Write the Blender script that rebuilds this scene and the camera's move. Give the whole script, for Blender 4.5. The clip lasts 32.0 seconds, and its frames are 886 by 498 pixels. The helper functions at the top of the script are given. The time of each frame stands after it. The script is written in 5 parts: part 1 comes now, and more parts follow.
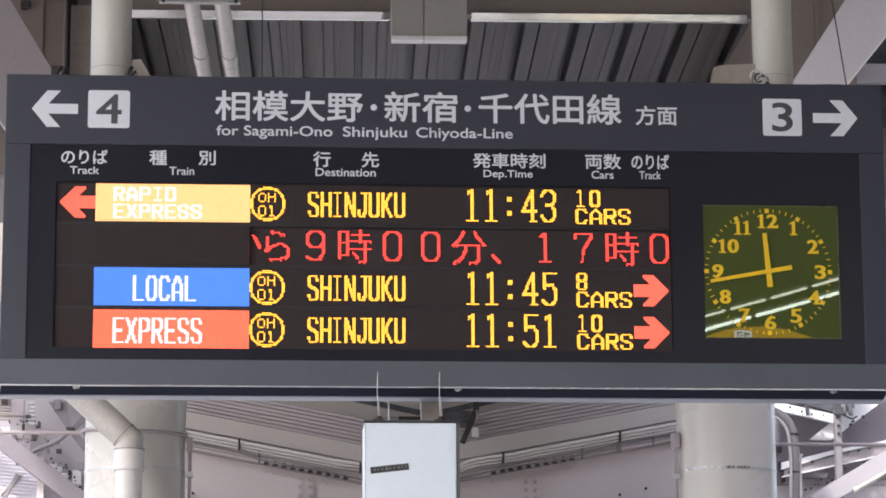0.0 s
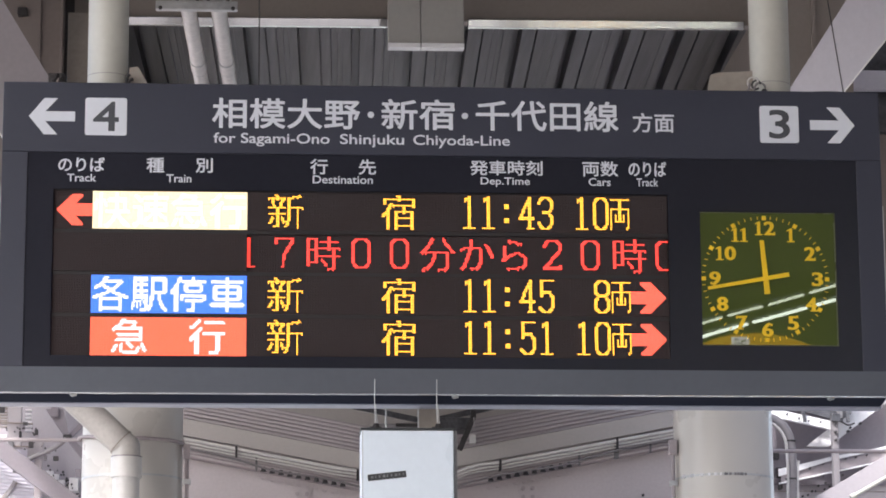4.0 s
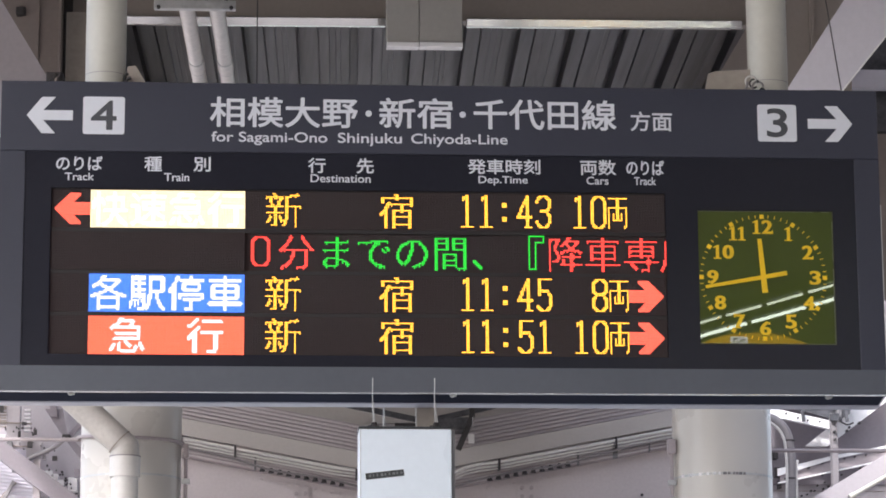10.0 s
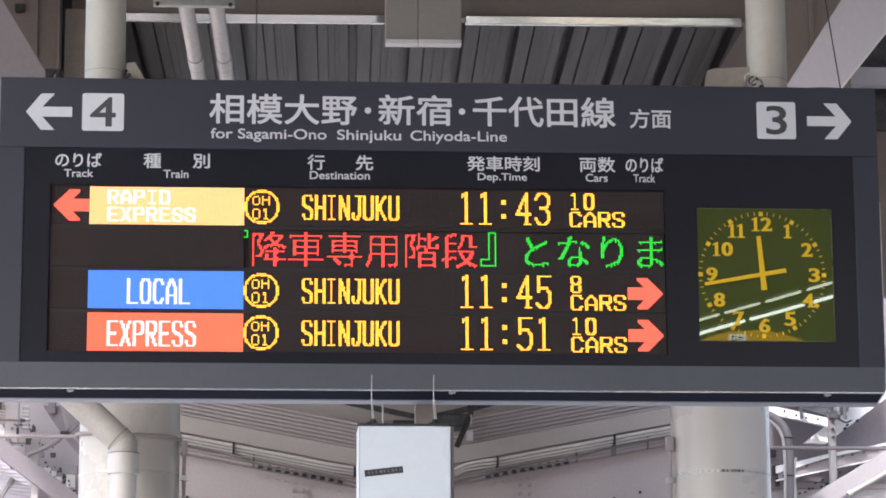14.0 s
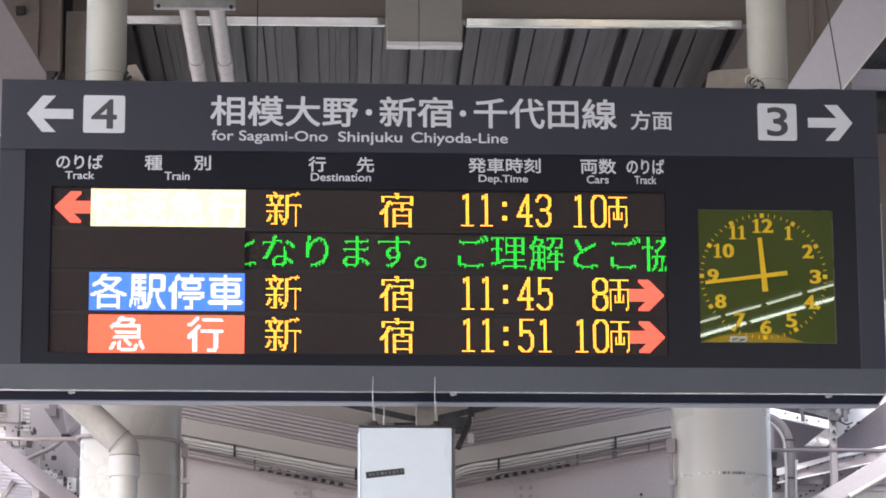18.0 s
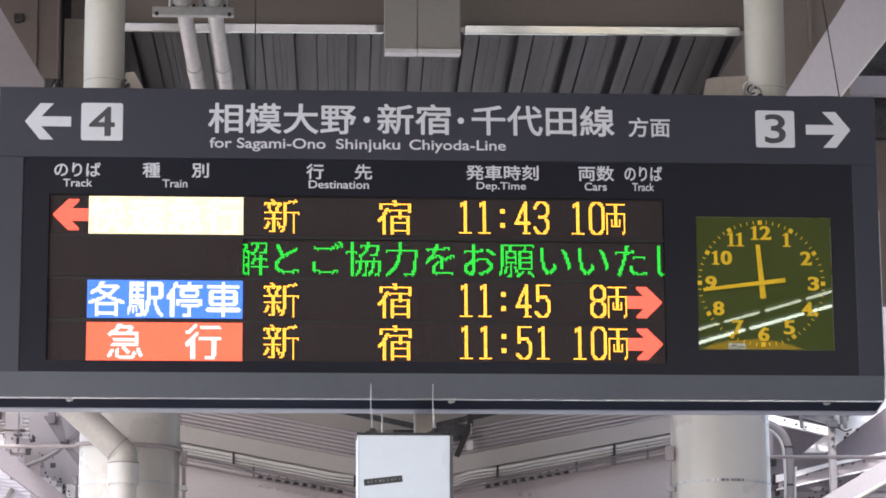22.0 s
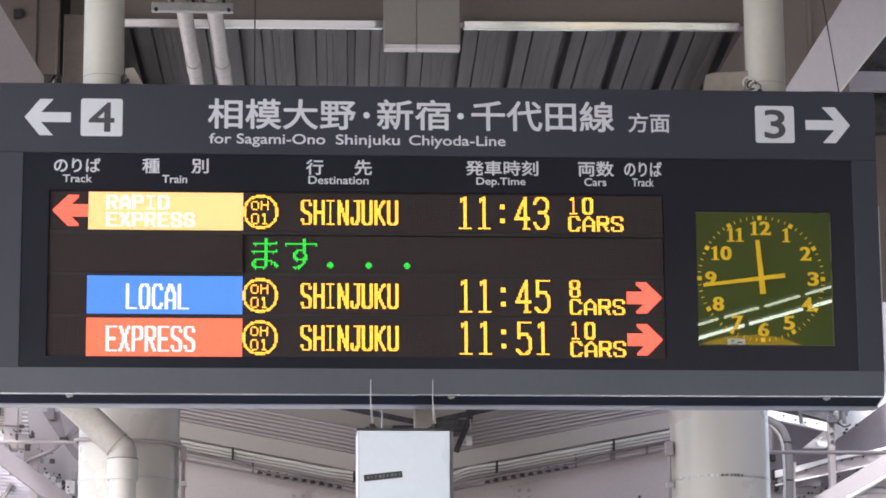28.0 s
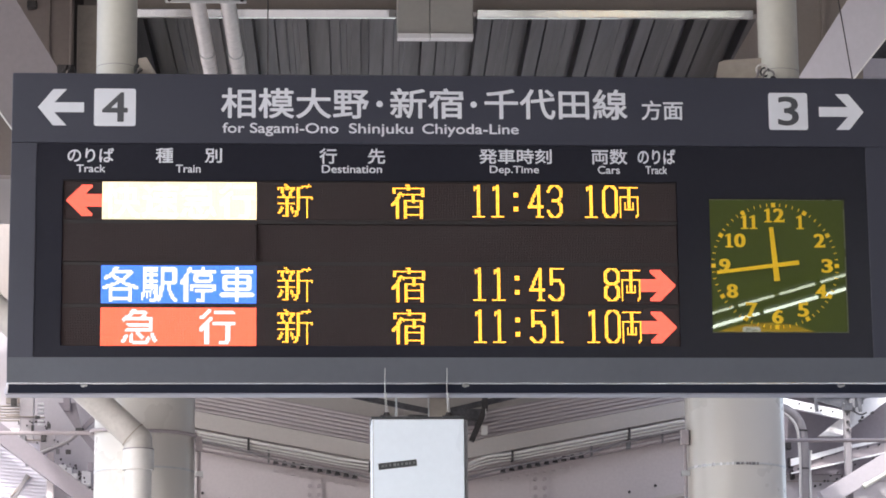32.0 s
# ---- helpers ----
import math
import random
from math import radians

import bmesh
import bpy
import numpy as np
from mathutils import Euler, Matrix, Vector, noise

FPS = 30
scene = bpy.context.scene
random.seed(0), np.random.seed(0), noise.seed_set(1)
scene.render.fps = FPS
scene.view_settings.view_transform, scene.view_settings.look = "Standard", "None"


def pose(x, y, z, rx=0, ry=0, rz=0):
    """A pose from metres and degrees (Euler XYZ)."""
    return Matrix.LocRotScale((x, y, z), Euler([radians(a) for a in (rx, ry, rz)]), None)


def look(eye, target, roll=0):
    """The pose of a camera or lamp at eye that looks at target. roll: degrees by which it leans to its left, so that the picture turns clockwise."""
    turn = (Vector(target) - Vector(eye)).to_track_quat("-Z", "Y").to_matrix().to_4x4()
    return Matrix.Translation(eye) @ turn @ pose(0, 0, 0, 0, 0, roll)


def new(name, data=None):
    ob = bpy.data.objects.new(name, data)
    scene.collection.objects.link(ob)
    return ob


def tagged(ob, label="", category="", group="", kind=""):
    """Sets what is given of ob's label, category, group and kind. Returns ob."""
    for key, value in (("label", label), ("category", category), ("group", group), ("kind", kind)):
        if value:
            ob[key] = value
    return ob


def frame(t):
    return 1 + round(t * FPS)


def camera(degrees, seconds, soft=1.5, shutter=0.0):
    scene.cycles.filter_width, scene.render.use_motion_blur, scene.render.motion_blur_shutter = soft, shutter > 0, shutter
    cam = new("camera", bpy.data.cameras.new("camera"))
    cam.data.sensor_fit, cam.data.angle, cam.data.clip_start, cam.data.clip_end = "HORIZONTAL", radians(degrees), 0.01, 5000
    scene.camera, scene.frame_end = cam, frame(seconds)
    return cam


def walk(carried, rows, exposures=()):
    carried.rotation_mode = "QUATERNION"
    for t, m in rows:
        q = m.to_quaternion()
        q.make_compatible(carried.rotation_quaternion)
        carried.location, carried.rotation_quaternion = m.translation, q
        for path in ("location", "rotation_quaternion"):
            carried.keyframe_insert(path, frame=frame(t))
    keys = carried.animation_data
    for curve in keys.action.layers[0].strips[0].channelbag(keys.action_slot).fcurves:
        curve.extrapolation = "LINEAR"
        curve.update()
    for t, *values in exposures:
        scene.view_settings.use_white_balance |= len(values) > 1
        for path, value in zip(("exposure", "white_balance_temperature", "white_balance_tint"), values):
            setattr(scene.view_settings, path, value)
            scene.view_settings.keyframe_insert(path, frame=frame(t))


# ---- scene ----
# The camera: held by a standing person, it only sways a little.
cam = camera(17.15, 32.0, soft=1.75)


def aim(x, z, yaw, pitch, roll):
    return (Matrix.Translation((x, -7.024, z)) @ Matrix.Rotation(radians(yaw), 4, "Z")
            @ Matrix.Rotation(radians(90 + pitch), 4, "X") @ Matrix.Rotation(radians(roll), 4, "Z"))


# seconds, eye x, eye z, yaw, pitch, roll
SWAY = (
    (0, -0.4852, 1.6075, -3.8286, 12.0704, -0.2714),
    (0.5, -0.4826, 1.6074, -3.8743, 12.0869, -0.3490),
    (1, -0.4813, 1.6064, -3.8597, 12.1183, -0.4773),
    (1.5, -0.4817, 1.6064, -3.9206, 12.1239, -0.4097),
    (2, -0.4833, 1.6067, -3.9173, 12.1136, -0.3273),
    (2.5, -0.4841, 1.6072, -3.8157, 12.1197, -0.2457),
    (3, -0.4834, 1.6084, -3.8821, 12.1492, -0.3207),
    (3.5, -0.4857, 1.6095, -3.8931, 12.1766, -0.3128),
    (5.5, -0.4849, 1.6093, -3.8161, 12.2304, -0.4065),
    (6, -0.4820, 1.6089, -3.8156, 12.2126, -0.4798),
    (6.5, -0.4803, 1.6078, -3.8036, 12.1722, -0.4081),
    (7, -0.4780, 1.6061, -3.7798, 12.1683, -0.4547),
    (7.5, -0.4799, 1.6057, -3.7819, 12.1921, -0.3669),
    (8, -0.4819, 1.6056, -3.8020, 12.1872, -0.3406),
    (8.5, -0.4828, 1.6051, -3.8347, 12.1738, -0.2480),
    (9, -0.4838, 1.6054, -3.8752, 12.1780, -0.2494),
    (9.5, -0.4825, 1.6055, -3.8836, 12.1863, -0.3064),
    (10, -0.4813, 1.6052, -3.8972, 12.2064, -0.3384),
    (10.5, -0.4817, 1.6060, -3.8929, 12.2283, -0.3967),
    (11, -0.4824, 1.6068, -3.8755, 12.2446, -0.3981),
    (11.5, -0.4809, 1.6045, -3.8409, 12.2198, -0.4364),
    (12, -0.4822, 1.6029, -3.8403, 12.1904, -0.3823),
    (12.5, -0.4828, 1.6026, -3.8459, 12.1764, -0.2249),
    (13, -0.4827, 1.6032, -3.8690, 12.1646, -0.2901),
    (13.5, -0.4839, 1.6041, -3.9069, 12.1535, -0.2504),
    (14, -0.4842, 1.6042, -3.9372, 12.1547, -0.2904),
    (14.5, -0.4841, 1.6028, -3.9606, 12.1872, -0.3186),
    (16.5, -0.4845, 1.6033, -3.9794, 12.2101, -0.3596),
    (17, -0.4844, 1.6027, -3.9630, 12.2058, -0.3386),
    (17.5, -0.4841, 1.6018, -3.9410, 12.1972, -0.3272),
    (18, -0.4853, 1.6012, -3.9241, 12.2129, -0.3285),
    (18.5, -0.4833, 1.6023, -3.9109, 12.2105, -0.3528),
    (19, -0.4829, 1.6030, -3.9084, 12.2076, -0.3227),
    (19.5, -0.4822, 1.6025, -3.9039, 12.2239, -0.3867),
    (20, -0.4811, 1.6020, -3.8936, 12.2459, -0.4188),
    (20.5, -0.4827, 1.6011, -3.8846, 12.2435, -0.2691),
    (21, -0.4838, 1.5997, -3.8890, 12.2648, -0.2613),
    (21.5, -0.4831, 1.6011, -3.9162, 12.3154, -0.2930),
    (22, -0.4814, 1.6021, -3.9342, 12.3479, -0.3745),
    (22.5, -0.4824, 1.6023, -3.9470, 12.3568, -0.3724),
    (23, -0.4823, 1.6016, -3.9537, 12.3503, -0.3790),
    (23.5, -0.4830, 1.6013, -3.9667, 12.3436, -0.4429),
    (24, -0.4826, 1.6008, -3.9627, 12.3386, -0.4565),
    (24.5, -0.4819, 1.6011, -3.9503, 12.3060, -0.4758),
    (25, -0.4802, 1.6015, -3.9664, 12.2871, -0.5305),
    (25.5, -0.4814, 1.6023, -3.9789, 12.2903, -0.5530),
    (27.5, -0.4818, 1.6013, -3.9828, 12.2707, -0.3837),
    (28, -0.4842, 1.6016, -3.9606, 12.2642, -0.4115),
    (28.5, -0.4811, 1.6015, -3.9113, 12.2259, -0.4126),
    (29, -0.4804, 1.6008, -3.8831, 12.2071, -0.4672),
    (29.5, -0.4805, 1.5996, -3.8615, 12.1943, -0.4533),
    (30, -0.4806, 1.6000, -3.8137, 12.1782, -0.4791),
    (30.5, -0.4800, 1.5988, -3.7665, 12.1503, -0.4287),
    (31, -0.4811, 1.5977, -3.7307, 12.1044, -0.4547),
    (31.5, -0.4805, 1.5971, -3.7201, 12.0956, -0.5381),
    (32, -0.4793, 1.5971, -3.6469, 12.0770, -0.5819),
)
EV = 1.60   # the camera brightens its picture a little towards the end
walk(cam, [(r[0], aim(*r[1:])) for r in SWAY], [(t, EV + e, 6150, 12) for t, e in ((0, 0.02), (17, 0.02), (18.5, 0.09), (29, 0.1), (31, 0.13), (32, 0.17))])

# ---- light ----
world = bpy.data.worlds.new("sky")
scene.world = world
world.use_nodes = True
sky = world.node_tree.nodes.new("ShaderNodeTexSky")
sky.sky_type, sky.sun_disc = "NISHITA", False
sky.sun_elevation, sky.sun_rotation = radians(39.8), radians(214)
sky.air_density, sky.dust_density = 1.0, 3.0
back = world.node_tree.nodes["Background"]
back.inputs["Strength"].default_value = 0.15
veil = world.node_tree.nodes.new("ShaderNodeHueSaturation")
veil.inputs["Saturation"].default_value = 0.6
world.node_tree.links.new(sky.outputs["Color"], veil.inputs["Color"])
world.node_tree.links.new(veil.outputs["Color"], back.inputs["Color"])
sun = new("sun", bpy.data.lights.new("sun", "SUN"))
sun.data.energy, sun.data.angle, sun.data.color = 1.25, radians(2), (1.0, 0.96, 0.92)
sun.matrix_world = look((-4, -6, 6), (0, 0, 0))


# ---- materials ----


def mat(name, color, rough=0.5, metal=0.0, scale=6.0, vary=0.12, bump=0.0, fine=60.0, coat=0.0, spec=0.5, stretch=None, ripple=0.0):
    m = bpy.data.materials.new(name)
    m.use_nodes = True
    n, l = m.node_tree.nodes, m.node_tree.links
    b = n["Principled BSDF"]
    geo = n.new("ShaderNodeTexCoord")
    n1, n2 = n.new("ShaderNodeTexNoise"), n.new("ShaderNodeTexNoise")
    source = geo.outputs["Object"]
    if stretch:
        mp = n.new("ShaderNodeMapping")
        mp.inputs["Scale"].default_value = stretch
        l.new(source, mp.inputs["Vector"])
        source = mp.outputs[0]
    for node, s, det in ((n1, scale, 4.0), (n2, fine, 2.0)):
        node.inputs["Scale"].default_value, node.inputs["Detail"].default_value = s, det
        l.new(source, node.inputs["Vector"])
    add = n.new("ShaderNodeMath")
    add.operation = "MULTIPLY_ADD"
    add.inputs[1].default_value = 0.65
    l.new(n1.outputs["Fac"], add.inputs[0])
    sc = n.new("ShaderNodeMath")
    sc.operation = "MULTIPLY"
    sc.inputs[1].default_value = 0.35
    l.new(n2.outputs["Fac"], sc.inputs[0])
    l.new(sc.outputs[0], add.inputs[2])
    ramp = n.new("ShaderNodeMix")
    ramp.data_type = "RGBA"
    lo = [c * (1 - vary) for c in color]
    hi = [min(1, c * (1 + vary)) for c in color]
    ramp.inputs[6].default_value, ramp.inputs[7].default_value = (*lo, 1), (*hi, 1)
    mr = n.new("ShaderNodeMapRange")
    mr.inputs[1].default_value, mr.inputs[2].default_value = 0.3, 0.7
    l.new(add.outputs[0], mr.inputs[0])
    l.new(mr.outputs[0], ramp.inputs[0])
    l.new(ramp.outputs[2], b.inputs["Base Color"])
    rr = n.new("ShaderNodeMapRange")
    rr.inputs[1].default_value, rr.inputs[2].default_value = 0.3, 0.7
    rr.inputs[3].default_value, rr.inputs[4].default_value = max(0.02, rough * 0.85), min(1, rough * 1.15)
    l.new(n1.outputs["Fac"], rr.inputs[0])
    l.new(rr.outputs[0], b.inputs["Roughness"])
    b.inputs["Metallic"].default_value = metal
    b.inputs["Coat Weight"].default_value, b.inputs["Coat Roughness"].default_value = coat, 0.01
    b.inputs["Specular IOR Level"].default_value = spec
    if bump:
        bp = n.new("ShaderNodeBump")
        bp.inputs["Strength"].default_value, bp.inputs["Distance"].default_value = bump, 0.004
        l.new(n2.outputs["Fac"], bp.inputs["Height"])
        l.new(bp.outputs[0], b.inputs["Normal"])
    if ripple:
        wave, bp = n.new("ShaderNodeTexNoise"), n.new("ShaderNodeBump")
        wave.inputs["Scale"].default_value, wave.inputs["Detail"].default_value = 7.0, 0.0
        l.new(geo.outputs["Object"], wave.inputs["Vector"])
        bp.inputs["Strength"].default_value, bp.inputs["Distance"].default_value = ripple, 0.004
        l.new(wave.outputs["Fac"], bp.inputs["Height"])
        l.new(bp.outputs[0], b.inputs["Coat Normal"])
    return m


def glow(name, color, strength):
    """A lamp of its own light, its strength told as the camera shows it."""
    m = bpy.data.materials.new(name)
    m.use_nodes = True
    b = m.node_tree.nodes["Principled BSDF"]
    b.inputs["Base Color"].default_value = (0.02, 0.02, 0.02, 1)
    b.inputs["Emission Color"].default_value = (*color, 1)
    b.inputs["Emission Strength"].default_value = strength / 2 ** EV
    b.inputs["Roughness"].default_value = 0.4
    return m


GREY = mat("grey_enamel", (0.0285, 0.0305, 0.049), 0.42, 0, 2.5, 0.06)
# Enamel grey made lighter: the light on the bottom strip is in its colour.
GREY_TRIM = mat("lightened_grey_trim", (0.086, 0.0925, 0.112), 0.38, 0, 3, 0.08)
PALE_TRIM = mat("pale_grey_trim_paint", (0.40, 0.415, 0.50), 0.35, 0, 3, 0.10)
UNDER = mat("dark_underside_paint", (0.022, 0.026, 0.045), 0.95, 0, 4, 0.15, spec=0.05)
SILVER = mat("brushed_aluminium", (0.66, 0.67, 0.72), 0.2, 1.0, 20, 0.08)
BLACK = mat("black_acrylic", (0.0180, 0.0182, 0.0265), 0.22, 0, 3, 0.1, spec=0.18)
BOARD = mat("led_board_resin", (0.026, 0.0158, 0.0160), 0.6, 0, 5, 0.15, spec=0.25)
LENS = mat("unlit_led_lens", (0.0285, 0.0172, 0.0172), 0.4, 0, 8, 0.1, spec=0.25)
LETTER = mat("white_film_lettering", (0.67, 0.68, 0.73), 0.5, 0, 6, 0.04)
DARKLET = mat("grey_film_lettering", (0.06, 0.062, 0.072), 0.5, 0, 6, 0.04)
CREAM = mat("cream_pipe_paint", (0.51, 0.49, 0.435), 0.38, 0, 4, 0.07, 0.05)
COLUMN = mat("white_column_paint", (0.575, 0.54, 0.497), 0.30, 0, 2.5, 0.012, spec=0.6)
STEEL = mat("beige_steel_paint", (0.265, 0.226, 0.20), 0.45, 0, 2, 0.10, 0.08)
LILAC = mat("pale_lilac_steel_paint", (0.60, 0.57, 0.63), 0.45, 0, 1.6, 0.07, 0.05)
FLANGE = mat("white_flange_paint", (0.85, 0.83, 0.83), 0.22, 0, 3, 0.10)
ALUFLANGE = mat("pale_metallic_flange_paint", (0.60, 0.58, 0.575), 0.11, 0.8, 3, 0.10)
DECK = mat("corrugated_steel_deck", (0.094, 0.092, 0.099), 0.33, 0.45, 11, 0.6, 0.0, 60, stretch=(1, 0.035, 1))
CONDUIT = mat("galvanised_conduit", (0.66, 0.63, 0.61), 0.34, 0.35, 30, 0.15, 0.0, 120)
PVC = mat("white_conduit", (0.66, 0.63, 0.60), 0.32, 0, 9, 0.08)
CABLE = mat("pale_cable_sheath", (0.55, 0.52, 0.50), 0.5, 0, 12, 0.12)
RUBBER = mat("black_rubber", (0.02, 0.02, 0.022), 0.6, 0, 20, 0.2)
MAUVE = mat("pale_mauve_girder_paint", (0.50, 0.445, 0.45), 0.5, 0, 1.2, 0.10, 0.06)
BOXW = mat("white_enamel_box", (0.71, 0.77, 0.84), 0.3, 0, 2.5, 0.04)
TAPE = mat("black_label_tape", (0.03, 0.032, 0.035), 0.4, 0, 20, 0.2)
TAPEMARK = mat("worn_label_print", (0.15, 0.155, 0.16), 0.5, 0, 60, 0.3)
GALV = mat("galvanised_steel", (0.5, 0.5, 0.5), 0.38, 0.7, 18, 0.2, 0.05)
BOLT = mat("dark_bolt_steel", (0.05, 0.045, 0.045), 0.5, 0.5, 30, 0.3)
CARD = mat("beige_mounting_plate", (0.33, 0.288, 0.25), 0.6, 0, 10, 0.18, 0.1)
CONCRETE = mat("platform_concrete", (0.30, 0.29, 0.275), 0.75, 0, 1.2, 0.16, 0.2)
GRAVEL = mat("track_ballast", (0.24, 0.22, 0.20), 0.9, 0, 3, 0.3, 0.5)
LIGHTBLOCK = mat("dark_light_block", (0.11, 0.108, 0.11), 0.6, 0, 0.5, 0.15)
SOFFIT = mat("canopy_soffit_paint", (0.30, 0.285, 0.28), 0.6, 0, 1.0, 0.12)
DIAL = mat("olive_dial", (0.056, 0.074, 0.013), 0.6, 0, 3, 0.08, coat=1.0, spec=0.1, ripple=0.011)
DIALMARK = mat("yellow_dial_print", (0.82, 0.53, 0.006), 0.4, 0, 20, 0.1)
RIM = mat("olive_grey_glass_edge", (0.075, 0.08, 0.045), 0.3, 0, 8, 0.2)
YPAINT = mat("yellow_sign_enamel", (0.75, 0.45, 0.02), 0.4, 0, 3, 0.08)
COVER = mat("grey_sheet_steel_paint", (0.37, 0.355, 0.33), 0.45, 0, 3, 0.08)
# Mottled grime, and a darker base that holds the slant pipe's shading.
DRAIN = mat("grimy_shaded_pipe_paint", (0.50, 0.465, 0.43), 0.34, 0, 7, 0.16)
SEAM = mat("row_seam_resin", (0.013, 0.0095, 0.0105), 0.6, 0, 5, 0.1)
# Darker copy of the brace paint: the left brace's shade is in the colour.
LILAC_SHADE = mat("shaded_lilac_tone", (0.43, 0.385, 0.40), 0.5, 0, 1.5, 0.10, 0.06)
# Girder mauve with shade put into the colour; rails and cables use it too.
DMAUVE = mat("shaded_mauve_tone", (0.37, 0.32, 0.325), 0.55, 0, 1.5, 0.12, 0.06)
HOSE = mat("grey_hose_sheath", (0.22, 0.20, 0.205), 0.5, 0, 12, 0.12)
GUTTER = mat("grey_gutter_steel", (0.17, 0.165, 0.17), 0.5, 0, 4, 0.12)
PALE = mat("pale_building_panel", (0.41, 0.375, 0.39), 0.6, 0, 1.2, 0.08, 0.05)

# Darker copy of the beige steel: less light at the beam's ends, as colour.
BROWN = mat("shaded_beige_steel_tone", (0.172, 0.141, 0.128), 0.5, 0, 2, 0.14, 0.08)
BAND = mat("smooth_greige_steel_paint", (0.46, 0.42, 0.395), 0.45, 0, 1.2, 0.07, 0.04)
PANEL = mat("grey_mauve_sheet_steel", (0.235, 0.205, 0.225), 0.55, 0, 1.2, 0.1, 0.05)

L_YELLOW = glow("led_amber", (1.0, 0.42, 0.026), 3.2)
L_RED = glow("led_red", (1.0, 0.055, 0.035), 2.3)
L_ARROW = glow("led_arrow_red", (1.0, 0.105, 0.055), 2.2)
L_GREEN = glow("led_green", (0.03, 1.0, 0.045), 1.15)
L_BLUE = glow("led_blue", (0.065, 0.23, 1.0), 1.65)
L_ORANGE = glow("led_vermilion", (1.0, 0.12, 0.05), 2.2)
L_GOLD = glow("led_gold", (1.0, 0.78, 0.44), 2.0)
L_OCHRE = glow("led_ochre", (1.0, 0.47, 0.165), 2.1)
L_WHITE = glow("led_white", (1.0, 0.95, 0.93), 1.7)
THIN_TUBE = glow("dimmer_fluorescent_tube", (0.94, 1.0, 0.74), 14.0)
TUBE = glow("fluorescent_tube", (0.92, 1.0, 0.80), 22.0)
# No known lamps: glow added to the sign to brighten its reflection.
GLOWWHITE = glow("added_white_glow", (1.0, 0.93, 0.85), 8.0)
GLOWYELLOW = glow("added_yellow_glow", (1.0, 0.52, 0.02), 5.0)

# ---- mesh helpers ----


def thing(name, label, category, x=0, y=0, z=0, group="", kind=""):
    return tagged_at(new(name), x, y, z, label, category, group, kind)


def tagged_at(ob, x, y, z, label, category, group, kind):
    ob.matrix_world = pose(x, y, z)
    return tagged(ob, label, category, group, kind)


def part(name, bm, material, parent=None, label="", kind="", smooth=False):
    """Links a bmesh in world places as one mesh under its parent, kept where it is."""
    me = bpy.data.meshes.new(name)
    bmesh.ops.recalc_face_normals(bm, faces=bm.faces)
    bm.to_mesh(me)
    bm.free()
    me.materials.append(material)
    if smooth:
        me.polygons.foreach_set("use_smooth", [True] * len(me.polygons))
        me.set_sharp_from_angle(angle=radians(35))
    return hang(new(name, me), parent, label, kind)


def hang(ob, parent=None, label="", kind=""):
    if parent is not None:
        ob.parent = parent
        at = Vector((0, 0, 0))
        p = parent
        while p is not None:
            at += p.matrix_basis.translation
            p = p.parent
        ob.matrix_basis = Matrix.Translation(-at) @ ob.matrix_basis
    return tagged(ob, label, "", "", kind)


def box(bm, x0, x1, y0, y1, z0, z1, bevel=0.0):
    r = bmesh.ops.create_cube(bm, size=1, matrix=Matrix.LocRotScale(
        ((x0 + x1) / 2, (y0 + y1) / 2, (z0 + z1) / 2), None, (x1 - x0, y1 - y0, z1 - z0)))
    if bevel:
        edges = list({e for v in r["verts"] for e in v.link_edges})
        bmesh.ops.bevel(bm, geom=edges, offset=bevel, segments=2, affect="EDGES", profile=0.5)
    return bm


def along(p0, p1, up=(0, 0, 1)):
    """A frame at p0 whose Z runs to p1 and whose Y leans to up."""
    d = (Vector(p1) - Vector(p0))
    z = d.normalized()
    x = Vector(up).cross(z)
    if x.length < 1e-6:
        x = Vector((1, 0, 0))
    x.normalize()
    y = z.cross(x)
    m = Matrix((x, y, z)).transposed().to_4x4()
    m.translation = p0
    return m, d.length


def bar(bm, p0, p1, w, h, bevel=0.0, up=(0, 0, 1)):
    m, n = along(p0, p1, up)
    r = bmesh.ops.create_cube(bm, size=1, matrix=m @ Matrix.LocRotScale((0, 0, n / 2), None, (w, h, n)))
    if bevel:
        edges = list({e for v in r["verts"] for e in v.link_edges})
        bmesh.ops.bevel(bm, geom=edges, offset=bevel, segments=2, affect="EDGES", profile=0.5)
    return bm


def rod(bm, p0, p1, r, n=16, r2=None):
    m, length = along(p0, p1)
    bmesh.ops.create_cone(bm, cap_ends=True, segments=n, radius1=r, radius2=r if r2 is None else r2, depth=length,
                          matrix=m @ Matrix.Translation((0, 0, length / 2)))
    return bm


def ring(bm, p, axis, r_in, r_out, h, n=32):
    """A flat hoop round an axis."""
    m, _ = along(p, Vector(p) + Vector(axis))
    vs = []
    for k in range(n):
        c, s = math.cos(2 * math.pi * k / n), math.sin(2 * math.pi * k / n)
        vs.append([bm.verts.new(m @ Vector((r * c, r * s, z))) for r, z in ((r_in, 0), (r_out, 0), (r_out, h), (r_in, h))])
    for k in range(n):
        a, b = vs[k], vs[(k + 1) % n]
        for j in range(4):
            bm.faces.new((a[j], b[j], b[(j + 1) % 4], a[(j + 1) % 4]))
    return bm


